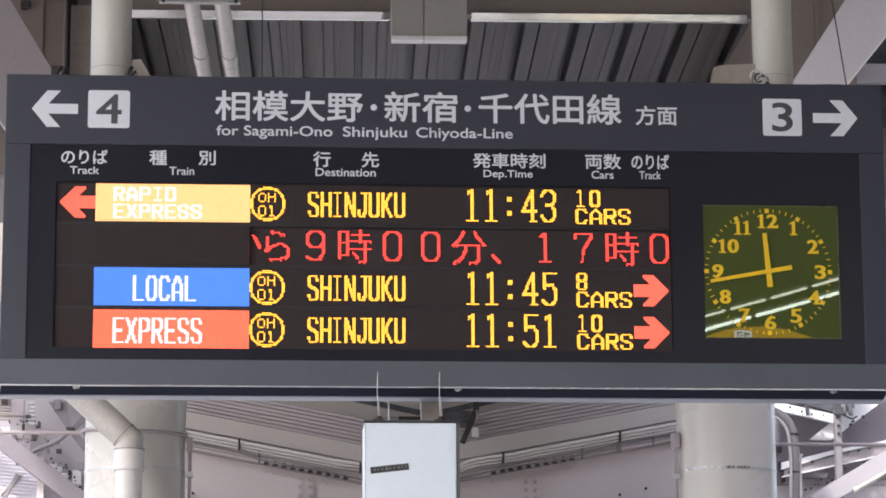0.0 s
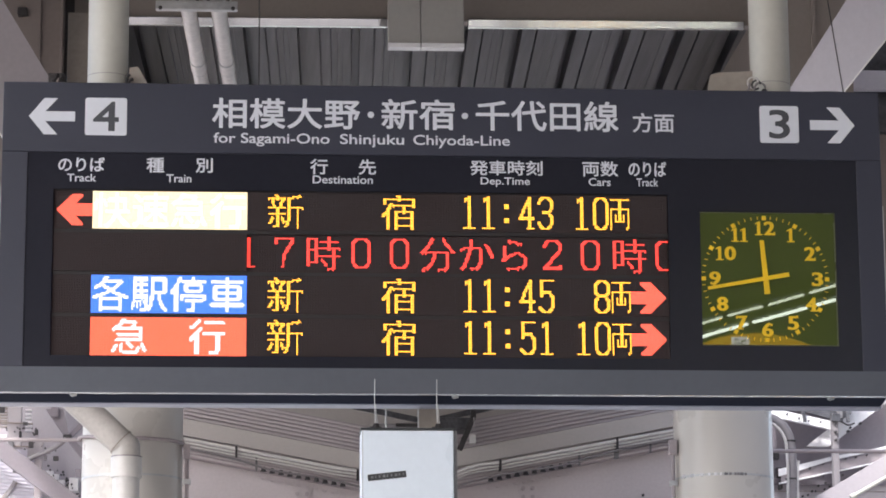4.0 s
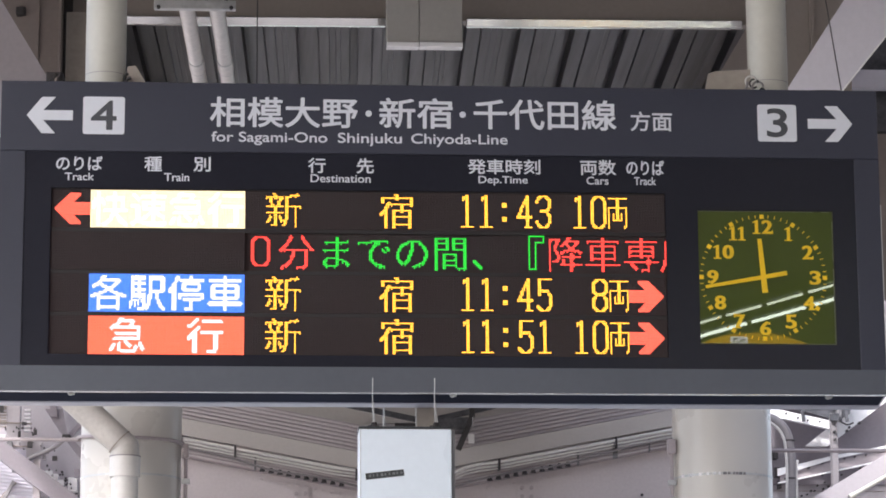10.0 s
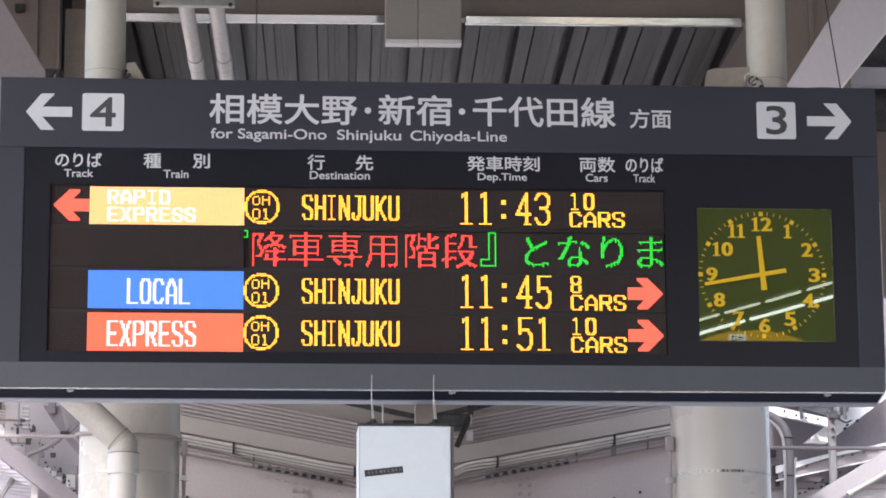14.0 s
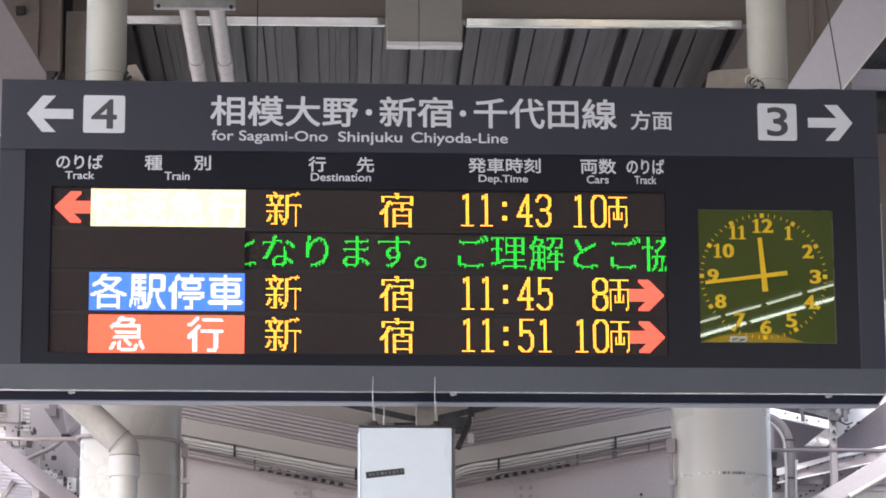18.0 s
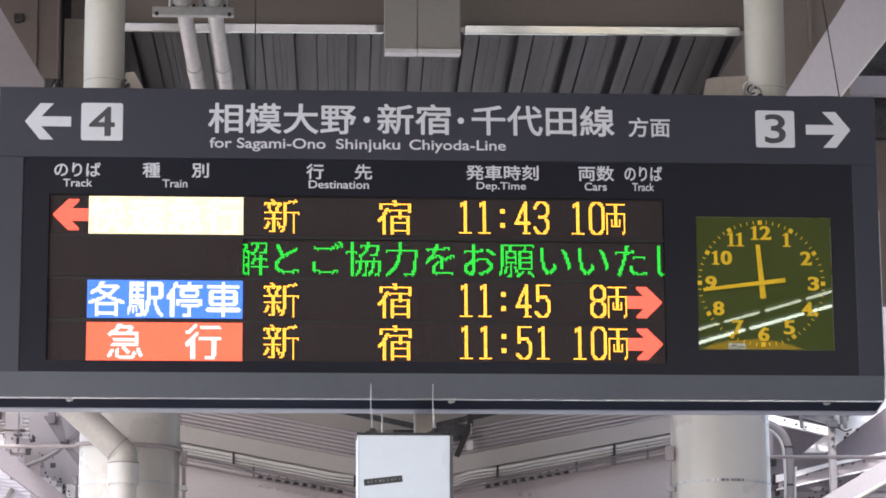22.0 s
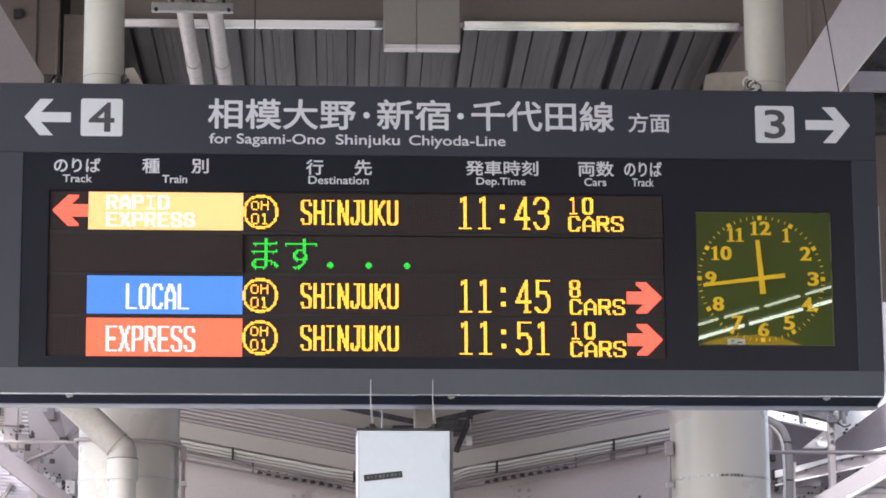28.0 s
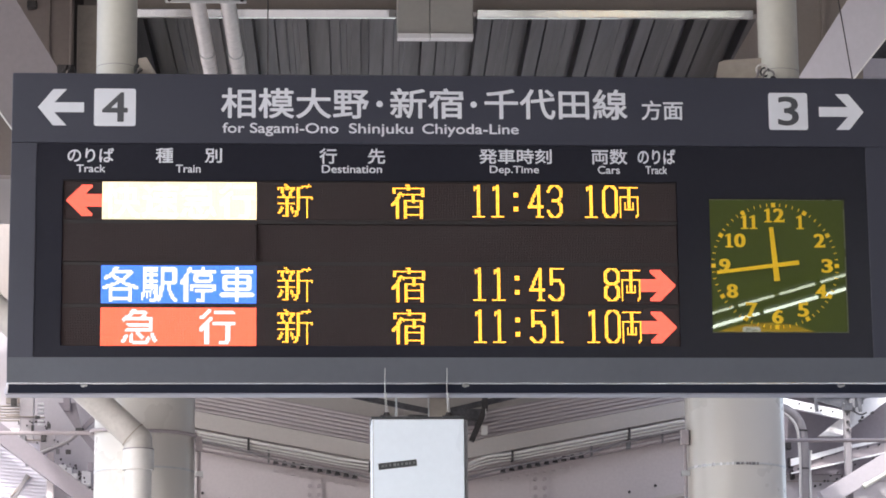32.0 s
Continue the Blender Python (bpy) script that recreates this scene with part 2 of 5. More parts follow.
def tube(points, r, material, name, parent=None, label="", res=3):
    """A bent pipe or cable through points, as a mesh."""
    cu = bpy.data.curves.new(name, "CURVE")
    cu.dimensions, cu.bevel_depth, cu.bevel_resolution, cu.use_fill_caps = "3D", r, res, True
    sp = cu.splines.new("BEZIER")
    sp.bezier_points.add(len(points) - 1)
    for bp, p in zip(sp.bezier_points, points):
        bp.co, bp.handle_left_type, bp.handle_right_type = p, "AUTO", "AUTO"
    sp.resolution_u = 8
    tmp = new(name + "_tmp", cu)
    me = bpy.data.meshes.new_from_object(tmp.evaluated_get(bpy.context.evaluated_depsgraph_get()))
    bpy.data.objects.remove(tmp)
    me.materials.clear()
    me.materials.append(material)
    me.name = name
    me.polygons.foreach_set("use_smooth", [True] * len(me.polygons))
    return hang(new(name, me), parent, label)


def text_mesh(body, bold=0.0, thick=0.0):
    cu = bpy.data.curves.new("txt", "FONT")
    cu.body, cu.offset, cu.extrude, cu.resolution_u = body, bold, thick, 6
    tmp = new("txt_tmp", cu)
    me = bpy.data.meshes.new_from_object(tmp.evaluated_get(bpy.context.evaluated_depsgraph_get()))
    bpy.data.objects.remove(tmp)
    return me


def lettering(body, x0, x1, z0, z1, y, material, parent, bold=0.0, name="lettering", label="", wide=0.0):
    """Film letters on a plane that faces -y, fitted into x0..x1, z0..z1 and swelled by bold metres."""
    me = text_mesh(body)
    me.calc_loop_triangles()
    co = np.array([v.co[:] for v in me.vertices])
    tri = [tuple(t.vertices) for t in me.loop_triangles]
    bpy.data.meshes.remove(me)
    lo, hi = co.min(0), co.max(0)
    wide = wide or bold
    gx = x0 + wide + (co[:, 0] - lo[0]) / (hi[0] - lo[0]) * (x1 - x0 - 2 * wide)
    gz = z0 + bold + (co[:, 1] - lo[1]) / (hi[1] - lo[1]) * (z1 - z0 - 2 * bold)
    verts, faces = [], []
    steps = 10 if bold else 0
    for k in range(steps + 1):
        a, r, rx = 2 * math.pi * k / max(1, steps), bold if k < steps else 0, wide if k < steps else 0
        n = len(verts)
        yy = y - 0.0005 - 0.00003 * k
        verts += [(u + rx * math.cos(a), yy, w + r * math.sin(a)) for u, w in zip(gx, gz)]
        faces += [tuple(n + v for v in t) for t in tri]
    out = bpy.data.meshes.new(name)
    out.from_pydata(verts, [], faces)
    out.materials.append(material)
    return hang(new(name, out), parent, label)


def outline(bm, pts, y, thick):
    """A flat plate from an outline in x, z, facing -y."""
    a = [bm.verts.new((x, y, z)) for x, z in pts]
    b = [bm.verts.new((x, y - thick, z)) for x, z in pts]
    bm.faces.new(a)
    bm.faces.new(list(reversed(b)))
    for k in range(len(pts)):
        j = (k + 1) % len(pts)
        bm.faces.new((a[k], a[j], b[j], b[k]))
    return bm


# ---- LED characters: dots on a 24-line grid ----
D = 0.003925          # dot spacing
RH = 24 * D           # height of a line of dots
STROKES = {
    "0": "1,0 3,0 4,1 4,5 3,6 1,6 0,5 0,1 1,0", "1": "0.8,0.7 2,0 2,6;0.6,6 3.4,6", "2": "0,1.2 0.6,0.3 1.2,0 2.8,0 4,0.9 4,2 0,5.9 4,5.9 4,5.3",
    "3": "0,1 1,0 3,0 4,0.9 4,2 3,2.9 1.6,2.9;3,2.9 4,3.8 4,5 3,6 1,6 0,5", "4": "3,6 3,0 0,4.1 4.2,4.1;2.2,6 3.9,6",
    "5": "4,0 0.5,0 0.3,2.9 1,2.3 3,2.3 4,3.2 4,5 3,6 1,6 0,5.2", "7": "0,1 0,0 4,0 3.9,0.8 2,3.5 1.7,6",
    "8": "1,0 3,0 4,0.8 4,2.1 3,2.9 1,2.9 0,2.1 0,0.8 1,0;1,2.9 0,3.8 0,5.2 1,6 3,6 4,5.2 4,3.8 3,2.9",
    "9": "4,2.4 3,3.4 1,3.4 0,2.4 0,1 1,0 3,0 4,1 4,4.4 3,6 1,6 0,5.4", ":": "1.5,1.5 2.2,1.5 2.2,1.9 1.5,1.9;1.5,4.4 2.2,4.4 2.2,4.8 1.5,4.8",
    "両": "0,0 4,0;2,0 2,4.4;0,1.9 4,1.9;0,1.9 0,6;4,1.9 4,5.6 3.6,6;1.15,3.1 1.15,4.5 2.85,4.5 2.85,3.1",
    "S": "4,1.2 3.4,0 0.6,0 0,0.8 0,2 0.8,2.8 3.2,3.2 4,4 4,5.2 3.4,6 0.6,6 0,4.8", "H": "0,0 0,6;4,0 4,6;0,2.9 4,2.9",
    "I": "0.6,0 3.4,0;2,0 2,6;0.6,6 3.4,6", "N": "0,6 0,0 4,6 4,0", "J": "1.6,0 4,0;3,0 3,5 2.2,6 0.6,6 0,5 0,4.4",
    "U": "0,0 0,5.2 0.8,6 3.2,6 4,5.2 4,0", "K": "0,0 0,6;4,0 0.4,3.1;1,2.6 4,6", "L": "0,0 0,6 4,6", "O": "1,0 3,0 4,1 4,5 3,6 1,6 0,5 0,1 1,0",
    "C": "4,1.2 3.2,0 0.8,0 0,1 0,5 0.8,6 3.2,6 4,4.8", "A": "0,6 0,2.2 2,0 4,2.2 4,6;0,4 4,4", "E": "4,0 0,0 0,6 4,6;0,2.9 3,2.9",
    "X": "0,0 4,6;4,0 0,6", "P": "0,6 0,0 3.2,0 4,0.8 4,2.4 3.2,3.2 0,3.2", "R": "0,6 0,0 3.2,0 4,0.8 4,2.3 3.2,3 0,3;2,3 4,6",
    "『": "0,0 4,0 4,1.1 1.8,1.1 1.8,6 0,6 0,0", "』": "4,6 0,6 0,4.9 2.2,4.9 2.2,0 4,0 4,6",
    "D": "0,0 0,6 3,6 4,5 4,1 3,0 0,0", "<": "0,3 4,3", "o": "1.2,0 2.8,0 4,1.8 4,4.2 2.8,6 1.2,6 0,4.2 0,1.8 1.2,0"}


def stroke_cells(ch, c0, r0, w, h, pen=0.8, penx=None):
    """Lit dots of a stroked character in a field of w by h dots whose first dot is c0, r0."""
    penx = pen if penx is None else penx
    lead = 1.0 if penx == 0.75 else 0.5   # 0.75: upright strokes two dots wide
    cells = set()
    for line in STROKES[ch].split(";"):
        pts = [tuple(float(v) for v in p.split(",")) for p in line.split()]
        pts = [(c0 + lead + x / 4 * (w - 2 * lead), r0 + 0.5 + y / 6 * (h - 1)) for x, y in pts]
        for (xa, ya), (xb, yb) in zip(pts, pts[1:]):
            n = max(2, int(math.hypot(xb - xa, yb - ya) * 4))
            for k in range(n + 1):
                x, y = xa + (xb - xa) * k / n, ya + (yb - ya) * k / n
                for c in range(int(x - 2), int(x + 3)):
                    for r in range(int(y - 2), int(y + 3)):
                        if abs(c + 0.5 - x) <= penx and abs(r + 0.5 - y) <= pen:
                            cells.add((c, r))
    return cells


RASTER = {}


def font_cells(ch, c0=0, r0=0, w=24, h=24, least=4):
    """Lit dots of a character cut from the built-in font."""
    if (ch, w, h, least) not in RASTER:
        me = text_mesh(ch)
        me.calc_loop_triangles()
        co = np.array([v.co[:2] for v in me.vertices])
        tri = np.array([t.vertices[:] for t in me.loop_triangles])
        ss = 3
        gx, gy = np.meshgrid((np.arange(w * ss) + 0.5) / (w * ss), 0.875 - (np.arange(h * ss) + 0.5) / (h * ss))
        inside = np.zeros(gx.shape, bool)
        for a, b, c in co[tri]:
            if abs((b[0] - a[0]) * (c[1] - a[1]) - (b[1] - a[1]) * (c[0] - a[0])) < 1e-12:
                continue
            s = [(q[0] - p[0]) * (gy - p[1]) - (q[1] - p[1]) * (gx - p[0]) for p, q in ((a, b), (b, c), (c, a))]
            inside |= ((s[0] >= 0) & (s[1] >= 0) & (s[2] >= 0)) | ((s[0] <= 0) & (s[1] <= 0) & (s[2] <= 0))
        cover = inside.reshape(h, ss, w, ss).sum((1, 3))
        RASTER[ch, w, h, least] = [(int(c), int(r)) for r, c in zip(*np.nonzero(cover >= least))]
        bpy.data.meshes.remove(me)
    return {(c0 + c, r0 + r) for c, r in RASTER[ch, w, h, least]}


def slim(cells):
    """Level strokes two dots thick keep one dot, with their ends full, as dot characters are drawn."""
    def gone(c, r):
        above = {(c - 1, r - 1), (c, r - 1), (c + 1, r - 1), (c - 1, r), (c + 1, r)}
        return above <= cells and (c, r + 1) not in cells and (c, r - 2) not in cells
    return {cell for cell in cells if not gone(*cell)}


def dots_mesh(cells, cols, material, name, half, flip=False, round_dot=True, rad=0.5):
    """LED lenses at cells of a plate cols wide and 24 high, centred on its middle."""
    n = 8 if round_dot else 4
    ang = [2 * math.pi * (k + 0.5) / n for k in range(n)]
    rr = rad * D if round_dot else rad * D * 1.414
    verts, faces = [], []
    sy = 1 if flip else -1
    for c, r in sorted(cells):
        x, z = (c + 0.5 - cols / 2) * D, (12 - r - 0.5) * D
        if flip:
            z = -z
        k0 = len(verts)
        verts += [(x + rr * math.cos(a), sy * (half + 0.0002), z + rr * math.sin(a)) for a in ang]
        verts.append((x, sy * (half + 0.0012), z))
        for k in range(n):
            f = (k0 + k, k0 + (k + 1) % n, k0 + n)
            faces.append(f if sy > 0 else f[::-1])
    me = bpy.data.meshes.new(name)
    me.from_pydata(verts, [], faces)
    me.materials.append(material)
    return me


def plate_face(plate, cols, groups, flip):
    """Lit and unlit LEDs on one face of a plate. groups: (name, cells, material)."""
    lit = set()
    for name, cells, material in groups:
        cells = {(c, r) for c, r in cells if 0 <= c < cols and 0 <= r < 24} - lit
        lit |= cells
        if cells:
            ob = new(name, dots_mesh(cells, cols, material, name, 0.003, flip, material is L_YELLOW, 0.465 if material is L_YELLOW else 0.44))
            ob.parent = plate
    rest = {(c, r) for c in range(cols) for r in range(24)} - lit
    if rest:
        ob = tagged(new("unlit_grid", dots_mesh(rest, cols, LENS, "unlit_grid", 0.003, flip, False, 0.48)), kind="stuff")
        ob.parent = plate


def plate(name, board, col0, cols, row, front, rear=None, label=""):
    """A display plate with LEDs, hinged on its long middle line. col0 counts dots from the first column."""
    bm = bmesh.new()
    box(bm, -cols * D / 2, cols * D / 2 - 0.0006, -0.003, 0.003, -RH / 2 - 0.0003, RH / 2 + 0.0003)
    me = bpy.data.meshes.new(name)
    bm.to_mesh(me)
    bm.free()
    me.materials.append(BOARD)
    ob = new(name, me)
    ob.parent = board
    ob.matrix_basis = pose(COL0 + (col0 + cols / 2) * D - board.location.x, LEDY - board.location.y, ROWZ[row] - board.location.z)
    tagged(ob, label)
    plate_face(ob, cols, front, False)
    if rear:
        plate_face(ob, cols, rear, True)
    return ob


COL0 = -0.9587        # x of the first column of dots
LEDY = 0.013          # depth of the plates' middle behind the front face
ROWZ = (3.2241, 3.1190, 3.0150, 2.9104)
SX, SZ0, SZ1, SDEEP = 1.087, 2.771, 3.543, 0.212   # the board: half width, bottom, top, depth


def words(s, c0, r0, w, h, step, pen=0.8, penx=None):
    return [stroke_cells(ch, round(c0 + k * step), r0, w, h, pen, penx) for k, ch in enumerate(s) if ch != " "]


def kanji(s, c0, step=24):
    return [font_cells(ch, c0 + k * step, least=3) for k, ch in enumerate(s)]


def letters(sets, material):
    return [("led_character", cells, material) for cells in sets]


def arrow_cells(c0, left):
    cells = set()
    for r in range(24):
        for c in range(24):
            x, y = (c if left else 23 - c) - 1.6, abs(r + 0.5 - 12)
            head = y - 0.5 <= x <= y + 7 and y < 10 and x < 16
            shaft = 3 <= x and y < 4.2
            if head or shaft:
                cells.add((c0 + c, r))
    return cells


FULL = {(c, r) for c in range(96) for r in range(24)}
MESSAGE = "から９時００分、１７時００分から２０時００分までの間、『降車専用階段』となります。ご理解とご協力をお願いいたします．．．"
MESSAGE_RED = set(range(0, 22)) | set(range(28, 34))
flippers, runners, pointers = [], [], {}


def departure_board():
    b = thing("departure_board", "dark grey hanging LED departure board with a clock", "departure board", 0, 0, SZ0)
    # housing
    bm = box(bmesh.new(), -SX, SX, 0.004, SDEEP, SZ1 - 0.012, SZ1, 0.002)
    part("top_panel", bm, GREY, b)
    bm = bmesh.new()
    vs = [bm.verts.new((x, y, z)) for z in (SZ0 + 0.001, SZ0 + 0.012) for x, y in ((-SX + 0.004, 0.012), (SX - 0.004, 0.012), (SX + 0.015, SDEEP - 0.012), (-SX - 0.015, SDEEP - 0.012))]
    for f in ((0, 3, 2, 1), (4, 5, 6, 7), (0, 1, 5, 4), (1, 2, 6, 5), (2, 3, 7, 6), (3, 0, 4, 7)):
        bm.faces.new([vs[k] for k in f])
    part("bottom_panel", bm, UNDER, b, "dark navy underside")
    for s in (-1, 1):
        bm = box(bmesh.new(), *sorted((s * SX, s * (SX - 0.012))), 0.03, SDEEP, SZ0 + 0.02, SZ1 - 0.012, 0.002)
        part("side_panel", bm, GREY, b)
        bm = bar(bmesh.new(), (s * (SX - 0.002), 0.02, SZ0 + 0.0055), (s * (SX + 0.015), SDEEP - 0.03, SZ0 + 0.0055), 0.005, 0.013, 0.001)
        part("end_trim", bm, SILVER, b, "bright aluminium edge")
    part("back_panel", box(bmesh.new(), -SX + 0.012, SX - 0.012, SDEEP - 0.008, SDEEP, SZ0 + 0.014, SZ1 - 0.012), GREY, b)
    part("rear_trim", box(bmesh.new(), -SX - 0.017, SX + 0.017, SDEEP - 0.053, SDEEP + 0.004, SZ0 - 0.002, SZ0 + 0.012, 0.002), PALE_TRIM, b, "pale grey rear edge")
    # front: flush header, sloping border on the other three sides
    part("header_panel", box(bmesh.new(), -SX, SX, 0, 0.006, 3.3665, SZ1, 0.0015), GREY, b, "dark grey enamel header")
    bm = bmesh.new()
    quad = ((-SX, 0.012, SZ0 + 0.003), (SX, 0.012, SZ0 + 0.003), (SX, 0.0, 2.8335), (-SX, 0.0, 2.8335))
    vs = [bm.verts.new(p) for p in quad] + [bm.verts.new((x, y + 0.008, z)) for x, y, z in quad]
    for f in ((0, 1, 2, 3), (7, 6, 5, 4), (0, 4, 5, 1), (1, 5, 6, 2), (2, 6, 7, 3), (3, 7, 4, 0)):
        bm.faces.new([vs[k] for k in f])
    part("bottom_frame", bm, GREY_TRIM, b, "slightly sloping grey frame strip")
    for s in (-1, 1):
        bm = box(bmesh.new(), *sorted((s * SX, s * 1.0245)), 0.0, 0.008, 2.8337, 3.3663, 0.0012)
        part("side_frame", bm, GREY, b, "grey frame strip")
    part("lower_edge_trim", box(bmesh.new(), -SX, SX, 0.011, 0.018, SZ0 - 0.0005, SZ0 + 0.003, 0.0008), SILVER, b, "thin bright aluminium edge")
    part("side_edge_trim", box(bmesh.new(), SX - 0.001, SX + 0.002, 0.001, 0.005, SZ0 + 0.004, 3.25), GALV, b, "thin bright aluminium edge")
    for x in (-0.905, 0.02, 0.945):
        latch = part("latch", box(bmesh.new(), x - 0.006, x + 0.010, 0.024, 0.036, SZ0 - 0.004, SZ0 + 0.002, 0.001), GALV, b, "small metal latch")
        part("latch_pin", rod(bmesh.new(), (x, 0.03, SZ0 - 0.006), (x, 0.03, SZ0 - 0.003), 0.003, 12), GALV, latch)
    # black bezel round the dots and the clock
    for n, x0, x1, z0, z1 in (("bezel_top", -1.0245, 1.0245, 3.2745, 3.366), ("bezel_bottom", -1.0245, 1.0245, 2.834, 2.862),
                              ("bezel_side", -1.0245, COL0 - 0.002, 2.862, 3.2745), ("bezel_side", 0.5492, 0.6292, 2.862, 3.2745),
                              ("bezel_side", 0.968, 1.0245, 2.862, 3.2745), ("bezel_clock_top", 0.6292, 0.968, 3.2335, 3.2745),
                              ("bezel_clock_bottom", 0.6292, 0.968, 2.862, 2.895)):
        part(n, box(bmesh.new(), x0, x1, 0.003, 0.009, z0, z1), BLACK, b, "glossy black acrylic")
    for k in range(5):
        z = ROWZ[0] + 0.0523 - k * 0.1046
        part("row_bar", box(bmesh.new(), COL0, 0.549, 0.0115, 0.02, z - 0.0046, z + 0.0046), SEAM, b)
    # header signs
    for s, dig, x0, x1, half in ((-1, "4", -0.887, -0.785, 0.0315), (1, "3", 0.785, 0.883, 0.0265)):
        corner = [(cx, cz, a) for cx, cz, a in ((x1 - 0.006, 3.498, 0), (x0 + 0.006, 3.498, 90), (x0 + 0.006, 3.415, 180), (x1 - 0.006, 3.415, 270))]
        pts = [(cx + 0.006 * math.cos(radians(a + t)), cz + 0.006 * math.sin(radians(a + t))) for cx, cz, a in corner for t in (0, 30, 60, 90)]
        sq = part("number_tile", outline(bmesh.new(), pts, 0.0, 0.001), LETTER, b, "white square tile")
        xm = (x0 + x1) / 2
        lettering(dig, xm - half, xm + half, 3.4195, 3.4945, -0.001, DARKLET, sq, 0.0016)
        tip, wing, tail, zc = s * 1.024, s * 0.992, s * 0.9115, 3.456
        pts = [(tip, zc), (wing - s * 0.005, zc + 0.046), (wing - s * 0.038, zc + 0.046), (wing - s * 0.008, zc + 0.0125), (tail, zc + 0.0125),
               (tail, zc - 0.0125), (wing - s * 0.008, zc - 0.0125), (wing - s * 0.038, zc - 0.046), (wing - s * 0.005, zc - 0.046)]
        part("direction_arrow", outline(bmesh.new(), pts, 0.0, 0.0006), LETTER, b, "white film arrow")
    for s, x0, x1, z0, z1, w in (("相模大野", -0.576, -0.212, 3.431, 3.508, 0.0014), ("・", -0.193, -0.177, 3.461, 3.477, 0), ("新宿", -0.159, 0.023, 3.432, 3.510, 0.0014),
                                 ("・", 0.040, 0.056, 3.461, 3.477, 0), ("千代田線", 0.075, 0.431, 3.432, 3.510, 0.0014), ("方面", 0.466, 0.570, 3.432, 3.482, 0.0008),
                                 ("for Sagami-Ono", -0.572, -0.287, 3.3855, 3.4195, 0.0005), ("Shinjuku", -0.261, -0.103, 3.3855, 3.4195, 0.0005),
                                 ("Chiyoda-Line", -0.080, 0.159, 3.3855, 3.4195, 0.0005)):
        lettering(s, x0, x1, z0, z1, 0.0, LETTER, b, w)
    for s, x0, x1, z0, z1, w in (("のりば", -0.950, -0.837, 3.318, 3.354, 0.0007), ("Track", -0.928, -0.857, 3.2928, 3.3122, 0.0004), ("種", -0.735, -0.692, 3.317, 3.355, 0.0007),
                                 ("別", -0.615, -0.573, 3.318, 3.355, 0.0007), ("Train", -0.686, -0.625, 3.2928, 3.3132, 0.0004), ("行", -0.334, -0.291, 3.317, 3.356, 0.0007),
                                 ("先", -0.215, -0.172, 3.317, 3.356, 0.0007), ("Destination", -0.328, -0.180, 3.2938, 3.3142, 0.0004), ("発車時刻", 0.060, 0.240, 3.319, 3.357, 0.0007),
                                 ("Dep.Time", 0.086, 0.208, 3.2898, 3.3142, 0.0004), ("両数", 0.339, 0.428, 3.319, 3.358, 0.0007), ("Cars", 0.354, 0.409, 3.2948, 3.3152, 0.0004),
                                 ("のりば", 0.454, 0.548, 3.320, 3.358, 0.0007), ("Track", 0.473, 0.527, 3.2948, 3.3152, 0.0004)):
        lettering(s, x0, x1, z0, z1, 0.003, LETTER, b, w)
    # rows of dots
    amber = L_YELLOW
    jp = {0: kanji("快速急行", 0), 2: kanji("各駅停車", 0), 3: kanji("急行", 12, 48)}
    en = {0: words("RAPID", 11, 2, 7, 9, 8, 0.7, 0.75) + words("EXPRESS", 11, 13, 7, 9, 8, 0.7, 0.75), 2: words("LOCAL", 24, 5, 7, 16, 8, 0.8, 0.75),
          3: words("EXPRESS", 12, 5, 7, 16, 8, 0.8, 0.75)}
    field = {0: L_GOLD, 2: L_BLUE, 3: L_ORANGE}
    for row, hour, cars in ((0, "11:43", "10"), (2, "11:45", " 8"), (3, "11:51", "10")):
        flippers.append(plate("type_plate", b, 24, 96, row, letters(jp[row], L_WHITE) + [("led_field", FULL, field[row])],
                              letters(en[row], L_WHITE) + [("led_field", FULL, L_OCHRE if row == 0 else field[row])], "train type in white on a coloured field"))
        ring_cells = {(c, r) for c in range(24) for r in range(24) if 9.5 <= math.hypot(c + 0.5 - 11, r + 0.5 - 12) <= 11.0}
        badge = [ring_cells] + words("OH", 5, 5, 5, 6, 6, 0.45) + words("01", 5, 13, 5, 7, 6, 0.45)
        flippers.append(plate("destination_plate", b, 120, 130, row, letters([slim(font_cells("新", 12)), slim(font_cells("宿", 83))], amber),
                              letters(badge + words("SHINJUKU", 36, 4, 7, 16, 7.7, 0.8, 0.75), amber), "destination in amber dots"))
        plate("time_plate", b, 250, 72, row, letters(words(hour, 4, 1, 10, 21, 12, 0.8, 0.75), amber), None, "departure time in amber dots")
        small = cars.strip()
        flippers.append(plate("cars_plate", b, 322, 38, row, letters(words(cars, 3, 1, 10, 21, 12, 0.8, 0.75) + [stroke_cells("両", 26, 2, 12, 20, 0.5)], amber),
                              letters(words(small, 2, 1, 7, 11, 9, 0.5, 0.75) + words("CARS", 2, 13, 8, 10, 9, 0.5, 0.75), amber), "number of cars in amber dots"))
        plate("track_plate", b, 0, 24, row, [("led_arrow", arrow_cells(0, True), L_ARROW)] if row == 0 else [], None,
              "red arrow of dots" if row == 0 else "unlit dots")
        plate("track_plate", b, 360, 24, row, [] if row == 0 else [("led_arrow", arrow_cells(0, False), L_ARROW)], None,
              "unlit dots" if row == 0 else "red arrow of dots")
    # second row: blank plate, dark ground and the running message in front of it
    blank = plate("blank_plate", b, 0, 120, 1, [], None, "unlit dots")
    blank.location.y -= 0.0022
    ground = plate("message_ground", b, 120, 264, 1, [], None, "unlit dots")
    ground.location.y += 0.007
